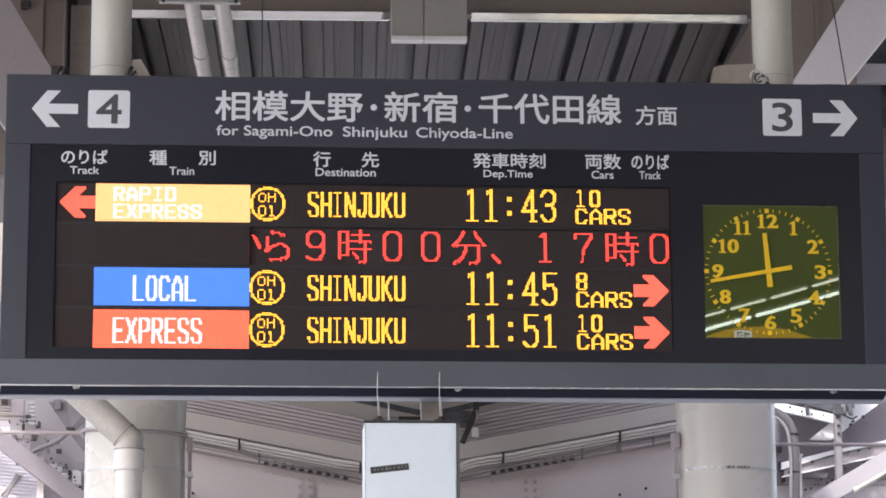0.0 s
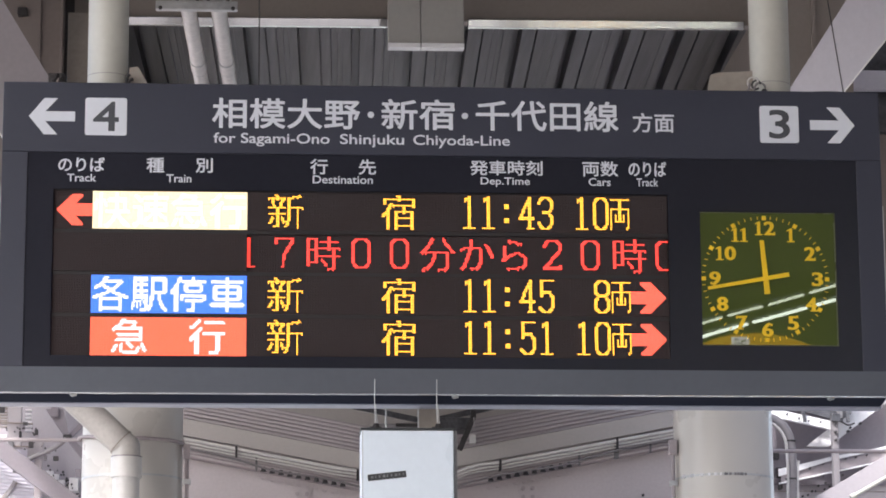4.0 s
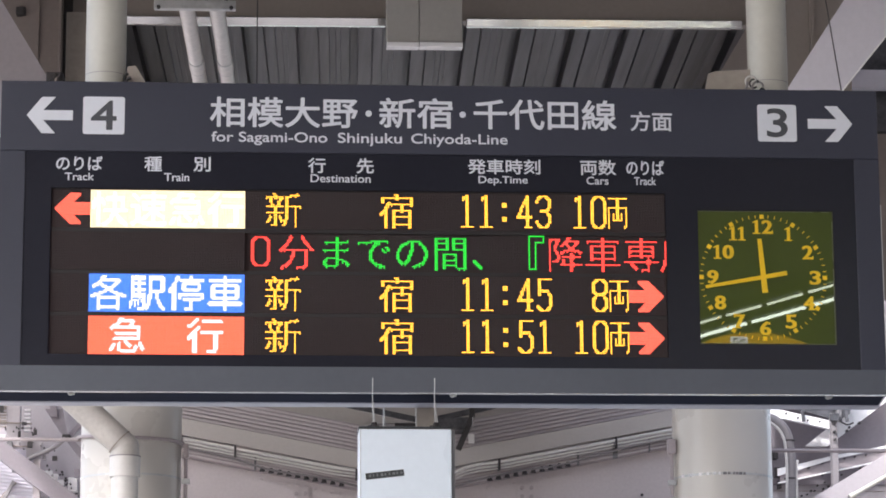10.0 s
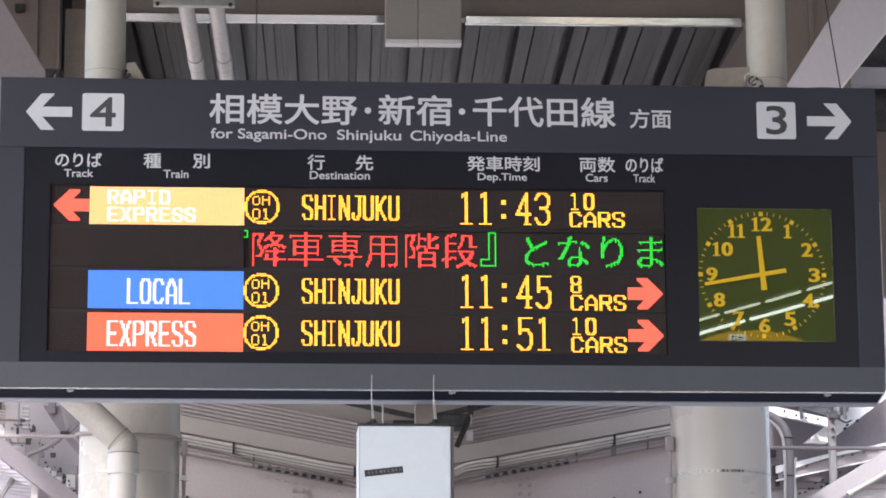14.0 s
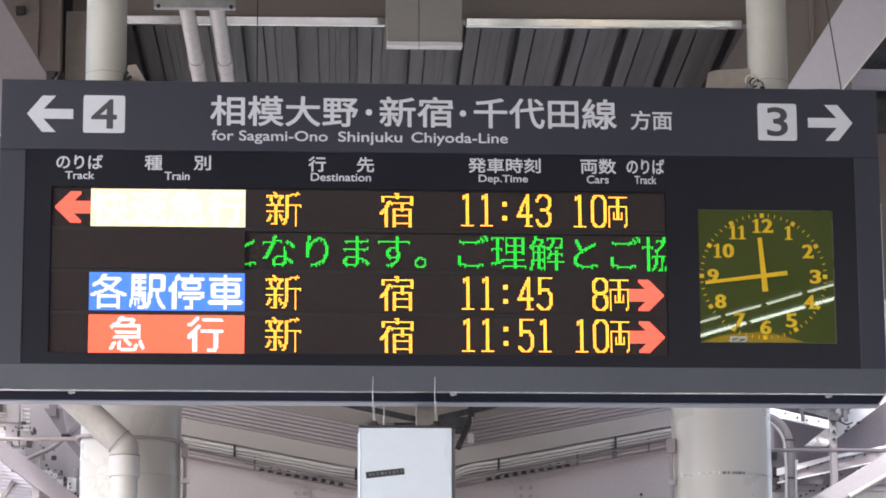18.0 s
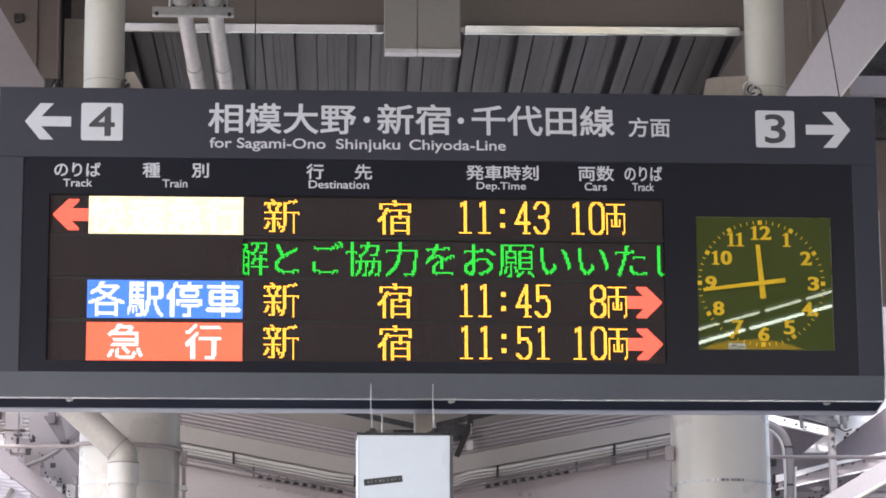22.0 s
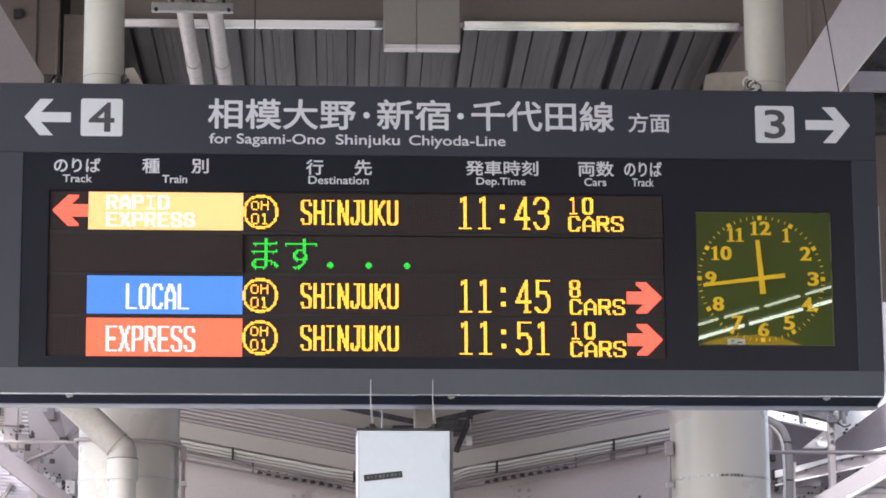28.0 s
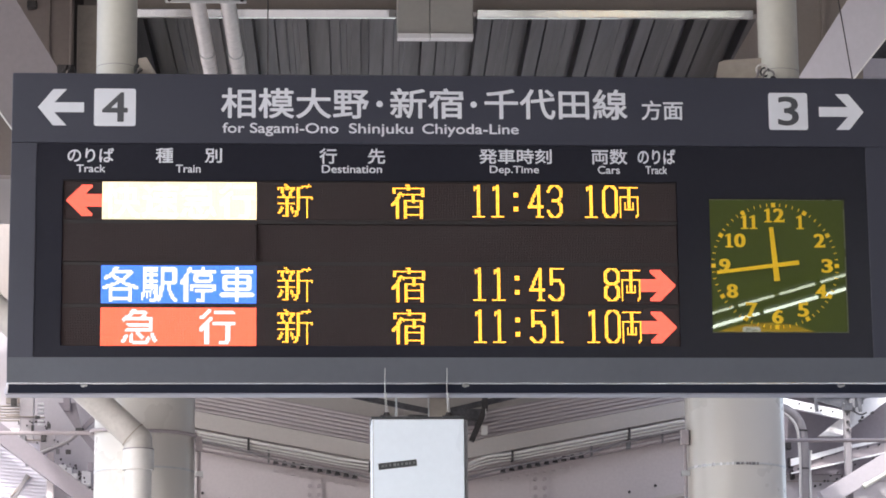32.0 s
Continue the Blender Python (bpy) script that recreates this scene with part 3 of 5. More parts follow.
    for k, ch in enumerate(MESSAGE):
        wide = "０１２３４５６７８９".find(ch)
        cells = stroke_cells(str(wide), 6, 2, 12, 19, 0.8, 0.75) if wide >= 0 else slim(font_cells(ch))
        if ch in "『』":
            cells = stroke_cells(ch, 13 if ch == "『" else 1, 0, 10, 22, 0.5)
        lamp = L_RED if k in MESSAGE_RED else L_GREEN
        ob = new("message_character", dots_mesh(cells, 24, lamp, "message_character", 0.0))
        ob.parent = b
        tagged(ob, "running red dots" if lamp is L_RED else "running green dots")
        runners.append((k, ob))
    return b


# small feet and flags of the figures: x from, to, z from, to, in parts of the figure
SERIFS = {"2": ((0.88, 1.0, 0.0, 0.24),), "4": ((0.42, 1.02, 0.0, 0.09),), "5": ((0.80, 0.94, 0.84, 1.04),),
          "7": ((0.0, 0.13, 0.78, 1.0), (0.16, 0.62, 0.0, 0.08)), "6": ((0.74, 0.92, 0.76, 0.92),), "9": ((0.08, 0.26, 0.08, 0.24),),
          "3": ((0.04, 0.2, 0.74, 0.9), (0.0, 0.18, 0.12, 0.28))}


DIALX, DIALZ = 0.789, 3.0642   # the spindle of the clock


def board_clock(b):
    c = part("clock", box(bmesh.new(), 0.6285, 0.9665, 0.0045, 0.0085, 2.8965, 3.232, 0.0008), DIAL, b, "square clock, olive glass dial with yellow figures")
    cx, cz, y = DIALX, DIALZ, 0.0045
    for x0, x1, z0, z1 in ((0.9635, 0.9665, 2.8965, 3.232), (0.6285, 0.9633, 2.8965, 2.8985), (0.6285, 0.9633, 3.230, 3.232)):
        part("glass_rim", box(bmesh.new(), x0, x1, 0.0036, 0.0044, z0, z1), RIM, c, "pale edge of the glass")
    for k in range(60):
        a = radians(6 * k)
        big = k % 5 == 0
        r0, r1, w = (0.148, 0.159, 0.0052) if big else (0.150, 0.1582, 0.0010)
        s, q = math.sin(a), math.cos(a)
        pts = [(cx + r * s + e * w * q, cz + r * q - e * w * s) for r, e in ((r0, -1), (r1, -1), (r1, 1), (r0, 1))]
        part("hour_mark" if big else "minute_mark", outline(bmesh.new(), pts, y, 0.0005), DIALMARK, c)
    for k in range(1, 13):
        a, s = radians(30 * k), str(k)
        wide = [0.019 if ch == "1" else 0.0285 for ch in s]
        x, z = cx + (0.0135 if k == 10 else 0.002) + 0.1275 * math.sin(a) - (sum(wide) + 0.003 * (len(s) - 1)) / 2, cz + 0.1275 * math.cos(a)
        for ch, w in zip(s, wide):
            if ch == "1":
                pts = [(x, z - 0.0175), (x + w, z - 0.0175), (x + w, z - 0.0145), (x + w * 0.72, z - 0.0145), (x + w * 0.72, z + 0.0175), (x + w * 0.5, z + 0.0175),
                       (x, z + 0.0125), (x, z + 0.0095), (x + w * 0.3, z + 0.0115), (x + w * 0.3, z - 0.0145), (x, z - 0.0145)]
                part("hour_figure", outline(bmesh.new(), pts, y, 0.0006), DIALMARK, c)
            else:
                lettering(ch, x, x + w, z - 0.0175, z + 0.0175, y, DIALMARK, c, 0.0008, "hour_figure", "", 0.0024)
                for u0, u1, v0, v1 in SERIFS.get(ch, ()):
                    part("figure_serif", box(bmesh.new(), x + u0 * w, x + u1 * w, y - 0.0011, y - 0.0002, z - 0.0175 + v0 * 0.035, z - 0.0175 + v1 * 0.035), DIALMARK, c)
            x += w + 0.003
    for n, a, r0, r1, w, dy in (("hour_hand", -4.5, -0.039, 0.097, 0.0072, 0.003), ("minute_hand", 259.8, -0.059, 0.147, 0.0056, 0.006)):
        s, q = math.sin(radians(a)), math.cos(radians(a))
        pts = [(cx + r * s + e * ww * q, cz + r * q - e * ww * s) for r, e, ww in ((r0, -1, w), (r1, -1, w * 0.72), (r1, 1, w * 0.72), (r0, 1, w))]
        pointers[n] = part(n, outline(bmesh.new(), pts, y - dy, 0.0015), DIALMARK, c, "yellow clock hand")
    part("spindle", rod(bmesh.new(), (cx, y, cz), (cx, y - 0.008, cz), 0.0045, 16), DIALMARK, c)


def motions():
    """The plates turn over between the two languages; the message runs to the left."""
    base = Vector((0, 0, SZ0))
    turns = ((1.0, 180), (11.0, 360), (16.067, 540), (26.067, 720), (31.1, 900))
    for ob in flippers:
        at = ob.location.copy()
        rows = [(0.0, Matrix.Translation(at) @ Matrix.Rotation(radians(180), 4, "X"))]
        for t, a in turns:
            for k in range(4):
                rows.append((t + k / 30, Matrix.Translation(at) @ Matrix.Rotation(radians(a + 60 * k), 4, "X")))
        rows.append((32.0, rows[-1][1]))
        walk(ob, rows)
    # the minute hand jumps on by half a minute
    pin = Matrix.Translation((DIALX, 0, DIALZ))
    jumped = pin @ Matrix.Rotation(radians(3), 4, "Y") @ pin.inverted()
    walk(pointers["minute_hand"], [(0.0, Matrix.Identity(4)), (15.4, Matrix.Identity(4)), (15.533, jumped), (32.0, jumped)])
    v, right, left, cell = 0.1823, 0.5492, -0.4877, 0.0942
    for k, ob in runners:
        def x_at(t):
            return -0.5153 + cell * k - v * t

        def row(t, x, y):
            return (t, Matrix.Translation(Vector((x, y, ROWZ[1] + 0.001)) - base))
        t_in = round((x_at(0) - right - 0.049) / v * 30) / 30
        t_out = round((x_at(0) - left + 0.049) / v * 30) / 30
        front, rows = 0.0155, []
        if t_in > 0.9:
            wait, hop = 0.03 + 0.0025 * (k - 11), x_at(t_in - 0.4)
            rows += [row(0.0, hop, wait), row(t_in - 0.8, hop, wait), row(t_in - 0.4, hop, front)]
            t = t_in
        elif t_in > 0:
            rows.append(row(0.0, x_at(0), front))
            t = t_in
        else:
            t = 0.0
        while t < t_out - 0.3:
            rows.append(row(t, x_at(t), front))
            t = round((t + 0.5) * 30) / 30
        rows += [row(t_out, x_at(t_out), front), row(t_out + 0.4, x_at(t_out + 0.4), front)]
        rest = row(32.0, x_at(t_out + 0.4), 0.19 - 0.0025 * k)
        rows += [(t_out + 0.8, rest[1]), rest]
        walk(ob, rows)


# ---- the board's hangers and the box below it ----


def hanging_post(x, label):
    p = thing("hanging_post", label, "pipe", x, 0.12, SZ1, "posts that carry the board")
    part("pipe", rod(bmesh.new(), (x, 0.12, SZ1), (x, 0.12, 5.3), 0.0505, 40), CREAM, p, "", "", True)
    part("collar_seam", ring(bmesh.new(), (x, 0.12, SZ1 + 0.045), (0, 0, 1), 0.049, 0.0508, 0.0012, 40), HOSE, p)
    part("foot_flange", box(bmesh.new(), x - 0.075, x + 0.075, 0.05, 0.19, SZ1, SZ1 + 0.008, 0.002), GREY_TRIM, p)
    return p


def mounting_plate(pts, x0, x1, label):
    p = thing("mounting_plate", label, "bracket", (x0 + x1) / 2, 0.14, SZ1, "plates on the board")
    part("upright_plate", outline(bmesh.new(), pts, 0.115, 0.012), CARD, p)
    part("foot_strip", box(bmesh.new(), x0 - 0.006, x1, 0.09, 0.15, SZ1, SZ1 + 0.006, 0.001), CARD, p)
    return p


def post_cables():
    c = thing("cable_knot", "knotted grey and black cables at the foot of the hanging post", "cable", 0.80, 0.05, SZ1)
    for cx, cz, r, tr, m in ((0.780, 0.036, 0.0125, 0.0026, CABLE), (0.797, 0.020, 0.0135, 0.0026, HOSE), (0.788, 0.030, 0.010, 0.0022, RUBBER)):
        pts = [(cx + r * math.cos(0.7 * k), 0.045 + 0.002 * k, SZ1 + cz + r * math.sin(0.7 * k)) for k in range(9)]
        tube(pts, tr, m, "cable", c)
    tube([(0.675, 0.05, SZ1 + 0.004), (0.70, 0.05, SZ1 + 0.006), (0.735, 0.05, SZ1 + 0.004), (0.765, 0.05, SZ1 + 0.014), (0.772, 0.05, SZ1 + 0.034)], 0.0028, HOSE, "cable", c)
    tube([(0.66, 0.06, SZ1 + 0.003), (0.69, 0.06, SZ1 + 0.004), (0.72, 0.06, SZ1 + 0.003)], 0.004, RUBBER, "cable", c)
    tube([(0.803, 0.05, SZ1 + 0.004), (0.808, 0.05, SZ1 + 0.016), (0.815, 0.05, SZ1 + 0.004)], 0.0035, RUBBER, "cable", c)
    d = thing("cable_knot", "short black cable ends beside the hanging post", "cable", -0.79, 0.1, SZ1)
    tube([(-0.795, 0.095, SZ1 + 0.004), (-0.791, 0.09, SZ1 + 0.024), (-0.789, 0.085, SZ1 + 0.040), (-0.784, 0.085, SZ1 + 0.046)], 0.0045, RUBBER, "cable", d)
    tube([(-0.79, 0.09, SZ1 + 0.004), (-0.784, 0.088, SZ1 + 0.03), (-0.775, 0.085, SZ1 + 0.034)], 0.004, BOLT, "cable", d)
    e = thing("cable_run", "loose dark cables lying on top of the board", "cable", 1.03, 0.05, SZ1)
    tube([(0.90, 0.03, SZ1 + 0.003), (0.98, 0.03, SZ1 + 0.005), (1.02, 0.03, SZ1 + 0.003)], 0.004, RUBBER, "cable", e)
    tube([(0.985, 0.05, SZ1 + 0.003), (1.0, 0.05, SZ1 + 0.009), (1.015, 0.05, SZ1 + 0.003)], 0.005, RUBBER, "cable", e)


def cable_clump():
    c = thing("cable_clump", "dark cable clump tied to the roof brace", "cable", -1.04, 1.13, 3.85)
    for k in range(6):
        x, z = -1.046 + 0.005 * k, 3.876 + 0.006 * (k % 3)
        tube([(x, 1.14, z - 0.05), (x + 0.003, 1.13, z - 0.012), (x + 0.008, 1.14, z - 0.018), (x + 0.010, 1.145, z - 0.06)], 0.0026, STEEL if k == 3 else BOLT, "cable", c)
    part("bracket", box(bmesh.new(), -1.06, -1.012, 1.142, 1.215, 3.76, 3.885, 0.002), BOLT, c)


def white_box():
    x0, x1, y0, y1, z1 = -0.2108, 0.0112, -0.06, 0.04, 2.679
    b = thing("equipment_box", "white enamelled steel box with a worn black label", "box", -0.1, 0.02, 2.674)
    part("case", box(bmesh.new(), x0, x1, y0, y1, 2.20, z1 - 0.006, 0.003), BOXW, b)
    part("lid_edge", box(bmesh.new(), x0 - 0.0015, x1 + 0.0015, y0 - 0.001, y1, z1 - 0.006, z1, 0.001), TAPE, b, "dark lid seam")
    part("front_seam", box(bmesh.new(), x0 + 0.0025, x0 + 0.0042, y0 - 0.0006, y0 + 0.002, 2.20, z1 - 0.006), GALV, b)
    part("side_channel", box(bmesh.new(), x1 + 0.001, x1 + 0.0085, y0 + 0.01, y1, 2.20, z1 - 0.006, 0.001), GUTTER, b, "dark side channel")
    tape = bmesh.new()
    bar(tape, (-0.195, y0 - 0.0006, 2.5575), (-0.1035, y0 - 0.0006, 2.568), 0.0155, 0.001, 0, (0, 1, 0))
    t = part("label_tape", tape, TAPE, b, "slanting black tape label")
    for k in range(9):
        xx = -0.188 + k * 0.0095
        zz = 2.5584 + (xx + 0.195) * 0.115
        part("print_bar", box(bmesh.new(), xx, xx + (0.004 if k % 3 else 0.0065), y0 - 0.0016, y0 - 0.001, zz - 0.003, zz + 0.003), TAPEMARK, t)
    # what carries it
    part("hanger_plate", box(bmesh.new(), -0.056, -0.004, 0.216, 0.229, 2.60, 2.90, 0.001), CARD, b, "beige steel hanger")
    part("hanger_arm", box(bmesh.new(), -0.056, -0.004, 0.04, 0.2158, 2.61, 2.64, 0.001), CARD, b)
    part("hanger_bolt", rod(bmesh.new(), (-0.03, 0.2115, 2.86), (-0.03, 0.216, 2.86), 0.008, 8), GALV, b)
    part("hanger_rim", box(bmesh.new(), -0.0585, -0.0561, 0.2165, 0.229, 2.62, 2.90), GALV, b)
    for x in (-0.1783, -0.0289):
        w = tube([(x + 0.004, y0 + 0.012, z1 + 0.002), (x + 0.001, y0 + 0.01, z1 + 0.03), (x, y0 + 0.008, z1 + 0.07), (x + 0.0005, y0 + 0.006, z1 + 0.119)], 0.0010, GALV, "spike", b, "thin upright wire")
        tube([(x + 0.012, y0 + 0.02, z1 + 0.002), (x + 0.006, y0 + 0.015, z1 + 0.02), (x + 0.003, y0 + 0.012, z1 + 0.06)], 0.0010, GALV, "spike", b)
        part("clamp", rod(bmesh.new(), (x + 0.004, y0 + 0.014, z1), (x + 0.004, y0 + 0.014, z1 + 0.012), 0.011, 14, 0.006), BOLT, b, "dark clamp nut")
        part("clamp_ear", box(bmesh.new(), x - 0.012, x + 0.016, y0 + 0.005, y0 + 0.03, z1, z1 + 0.004, 0.001), BOLT, b)
    part("lead", rod(bmesh.new(), (-0.138, 0.2185, 2.60), (-0.138, 0.2185, 2.90), 0.0022, 8), GALV, b)


# ---- roof over the platform ----


def cross_beam():
    # lower flange edge at 4.75 to 4.79 m
    b = thing("cross_beam", "beige steel cross beam with a pale lower flange", "beam", 0.2, 3.6, 4.77)
    for x0, x1, s in ((-0.98, 0.031, 1), (0.335, 1.385, 1)):
        bm = bmesh.new()
        bar(bm, (x0, 3.60, 4.779 + 0.006 * x0), (x1, 3.60, 4.779 + 0.006 * x1), 0.04, 0.032, 0.003, (0, -0.167, 0.986))
        part("lower_flange", bm, ALUFLANGE, b, "pale glossy flange")
    part("web", box(bmesh.new(), -1.14, 1.57, 3.60, 3.66, 4.79, 5.25), STEEL, b)
    part("end_plate", box(bmesh.new(), -3.2, -1.166, 3.40, 3.46, 4.1, 5.25), BROWN, b)
    part("end_hook", box(bmesh.new(), -1.333, -1.297, 3.36, 3.40, 4.722, 4.75, 0.004), BOLT, b, "dark hook")
    part("end_fold", box(bmesh.new(), -1.31, -1.25, 3.385, 3.40, 4.1, 5.25), BROWN, b)
    part("end_rib", box(bmesh.new(), -1.176, -1.166, 3.36, 3.46, 4.1, 5.25, 0.003), BROWN, b)
    part("end_post", box(bmesh.new(), -1.157, -0.98, 3.50, 3.58, 4.1, 4.775, 0.003), CARD, b)
    # A solid dark strip stands in for the shade in the gap.
    part("gap_shade_strip", box(bmesh.new(), -1.18, -1.14, 3.60, 3.64, 4.1, 5.25), BOLT, b, "dark strip painted as the gap's shade behind the rib")
    part("end_strip", box(bmesh.new(), 1.68, 3.2, 3.55, 3.6, 4.535, 4.606, 0.003), LILAC, b)
    part("end_plate", box(bmesh.new(), 1.47, 1.735, 3.30, 3.34, 4.3, 5.02), STEEL, b)
    part("end_fold", box(bmesh.new(), 1.585, 1.60, 3.285, 3.30, 4.3, 5.02), STEEL, b)
    part("end_plate", box(bmesh.new(), 1.70, 3.2, 3.64, 3.70, 4.39, 5.25), DECK, b, "dark steel plate")
    part("end_skirt", box(bmesh.new(), 1.75, 3.2, 3.68, 3.72, 3.75, 4.39), BROWN, b)


def cover_box():
    b = thing("cable_cover", "grey sheet-steel cable cover with a centre seam under the roof", "cover", 0.153, 3.25, 4.56)
    part("sheet", box(bmesh.new(), 0.0156, 0.1325, 3.2, 3.26, 4.586, 5.3, 0.003), COVER, b)
    part("sheet", box(bmesh.new(), 0.1345, 0.2902, 3.2, 3.26, 4.5865, 5.3, 0.003), COVER, b)
    part("bottom_lip", box(bmesh.new(), 0.0150, 0.1325, 3.19, 3.235, 4.567, 4.585, 0.002), FLANGE, b, "pale bottom edge")
    part("bottom_lip", box(bmesh.new(), 0.1345, 0.2908, 3.19, 3.235, 4.568, 4.586, 0.002), FLANGE, b, "pale bottom edge")


def roof_deck():
    """Corrugated steel: two flat ribs, a shallow pan and a deep groove, 0.227 m apart."""
    bm = bmesh.new()
    prof = []
    x = 0.666 - 11 * 0.227
    while x < 1.75:
        for dx, dz in ((0.0, 0.0), (0.056, 0.0), (0.0575, 0.022), (0.0625, 0.022), (0.064, 0.0), (0.102, 0.0), (0.106, 0.014), (0.130, 0.014), (0.132, 0.018),
                       (0.150, 0.018), (0.152, 0.014), (0.190, 0.014), (0.193, 0.075), (0.225, 0.075)):
            prof.append((x + dx, dz))
        x += 0.227
    rows = []
    for y in (3.3, 9.6):
        rows.append([bm.verts.new((px + 0.035 * (y - 5.1), y, 5.095 + pz)) for px, pz in prof])
    for k in range(len(prof) - 1):
        bm.faces.new((rows[0][k], rows[0][k + 1], rows[1][k + 1], rows[1][k]))
    ext = bmesh.ops.extrude_face_region(bm, geom=list(bm.faces))
    bmesh.ops.translate(bm, verts=[v for v in ext["geom"] if isinstance(v, bmesh.types.BMVert)], vec=(0, 0, 0.08))
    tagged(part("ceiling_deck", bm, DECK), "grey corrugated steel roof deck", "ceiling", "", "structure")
    # the unseen roof over and behind the camera, its extent set to shape the light
    bm = bmesh.new()
    box(bm, -3.4, 3.5, -40, 3.3, 5.02, 5.2)
    # added piece out of view that keeps the sun off the left column
    box(bm, -2.6, -1.5, 3.3, 9.6, 5.3, 5.5)
    tagged(part("ceiling", bm, SOFFIT), "painted canopy soffit, its unseen extent set to shape the light", "ceiling", "", "structure")


def long_beam(x0, x1, y0):
    b = thing("long_beam", "beige steel beam running along the canopy", "beam", (x0 + x1) / 2, 4, 4.74, "long canopy beams")
    part("web", box(bmesh.new(), x0, x1, y0, 9.4, 4.72, 5.62), STEEL, b)
    part("stiffener", box(bmesh.new(), x0 - 0.05, x1 + 0.05, 3.9, 3.93, 4.72, 5.6), STEEL, b)
    part("lower_flange", box(bmesh.new(), x0 - 0.015, x1 + 0.06, y0, 9.4, 4.69, 4.72), STEEL, b)


def brace(pts, paint, label, lip):
    """A plate that widens towards the roof and is turned a little about the upright; lip: the corners of its lower edge."""
    b = thing("diagonal_brace", label, "brace", *pts[0], "diagonal roof braces")
    back = Vector((0, 0.03, 0))
    bm = bmesh.new()
    near = [bm.verts.new(p) for p in pts]
    far = [bm.verts.new(Vector(p) + back) for p in pts]
    bm.faces.new(near)
    bm.faces.new(far[::-1])
    for k in range(4):
        j = (k + 1) % 4
        bm.faces.new((near[k], near[j], far[j], far[k]))
    part("plate", bm, paint, b)
    part("edge_lip", bar(bmesh.new(), pts[lip[0]], pts[lip[1]], 0.005, 0.005, 0, (0, 1, 0)), FLANGE, b, "bright folded edge")
    return b


def conduits():
    """Two pipes that lie on a strut and run on under the roof, along the deck's ribs."""
    c = thing("conduit_pair", "pair of pale galvanised conduits on a steel strut under the roof", "conduit", -0.66, 2.6, 4.52)
    part("strut", box(bmesh.new(), -0.805, -0.5275, 2.60, 2.641, 4.524, 4.552, 0.003), GALV, c, "pale steel strut rail")
    part("strut_lip", box(bmesh.new(), -0.805, -0.5275, 2.594, 2.60, 4.519, 4.528, 0.001), GALV, c)
    for x in (-0.789, -0.543):
        part("strut_bolt", rod(bmesh.new(), (x, 2.588, 4.523), (x, 2.597, 4.523), 0.007, 8), BOLT, c)
    for x, r in ((-0.698, 0.0275), (-0.593, 0.0275)):
        def at(y):
            return Vector((x + 0.035 * (y - 2.8), y, 4.58))
        q = part("conduit", rod(bmesh.new(), at(0.6), at(9.5), r, 28), CONDUIT, c, "", "", True)
        part("coupling", rod(bmesh.new(), at(3.44), at(3.56), r * 1.08, 28), CONDUIT, q, "", "", True)
        part("coupling_ring", rod(bmesh.new(), at(3.43), at(3.438), r * 1.10, 28), GALV, q)
        part("coupling_ring", rod(bmesh.new(), at(3.562), at(3.568), r * 1.07, 28), GALV, q)
        part("pipe_clip", ring(bmesh.new(), at(2.61), (0.035, 1, 0), r, r + 0.004, 0.022, 24), GALV, q)
        for dx in (-0.034, 0.034):
            part("clip_bolt", rod(bmesh.new(), (x + dx, 2.62, 4.552), (x + dx, 2.62, 4.566), 0.005, 8), BOLT, q)
    for x in (-0.745, -0.640, -0.555):
        part("drop_rod", rod(bmesh.new(), (x, 2.625, 4.54), (x, 2.625, 5.03), 0.006, 8), GALV, c)


def wires():
    for x0, x1, y in ((-0.4594, -0.4594, 0.8), (0.997, 1.21, 0.8)):
        w = thing("hanging_wire", "thin dark steel wire hanging from the roof", "wire", x0, y, 3.4, "hanging wires")
        part("strand", rod(bmesh.new(), (x0, y, 5.03), (x1, y, 3.45), 0.0018, 8), BOLT, w)


# ---- columns and girders behind the board ----


def column(x, y, r, label):
    c = thing("column", label, "column", x, y, 0, "white canopy columns")
    part("shaft", rod(bmesh.new(), (x, y, 0), (x, y, 5.6), r, 64), COLUMN, c, "", "", True)
    part("base_collar", rod(bmesh.new(), (x, y, 0), (x, y, 0.12), r * 1.12, 64), COLUMN, c, "", "", True)
    band = 3.471 if x < 0 else 3.482
    part("steel_band", ring(bmesh.new(), (x, y, band), (0, 0, 1), r - 0.001, r + 0.002, 0.009, 64), GALV, c, "polished steel band")
    # White pieces paint the polished band's highlight and its faint print.
    for dx, w in () if x < 0 else ((-0.205, 0.026), (-0.172, 0.032), (-0.135, 0.022), (-0.105, 0.012), (-0.075, 0.016), (-0.052, 0.010)):
        yy = y - math.sqrt((r + 0.003) ** 2 - dx * dx)
        part("band_white_piece", box(bmesh.new(), x + dx - w / 2, x + dx + w / 2, yy - 0.001, yy + 0.008, band - 0.003, band + 0.0115, 0.0008), FLANGE, c, "white piece painted for the band's highlight and faint print")
    for dx, w in () if x < 0 else ((-0.028, 0.016), (-0.008, 0.012), (0.016, 0.010), (0.030, 0.012), (0.047, 0.016), (0.066, 0.010)):
        yy = y - math.sqrt((r + 0.003) ** 2 - dx * dx)
        part("band_dark_piece", box(bmesh.new(), x + dx - w / 2, x + dx + w / 2, yy - 0.001, yy + 0.004, band - 0.002, band + 0.0105, 0.0008), HOSE if w < 0.015 else GUTTER, c)
    return c


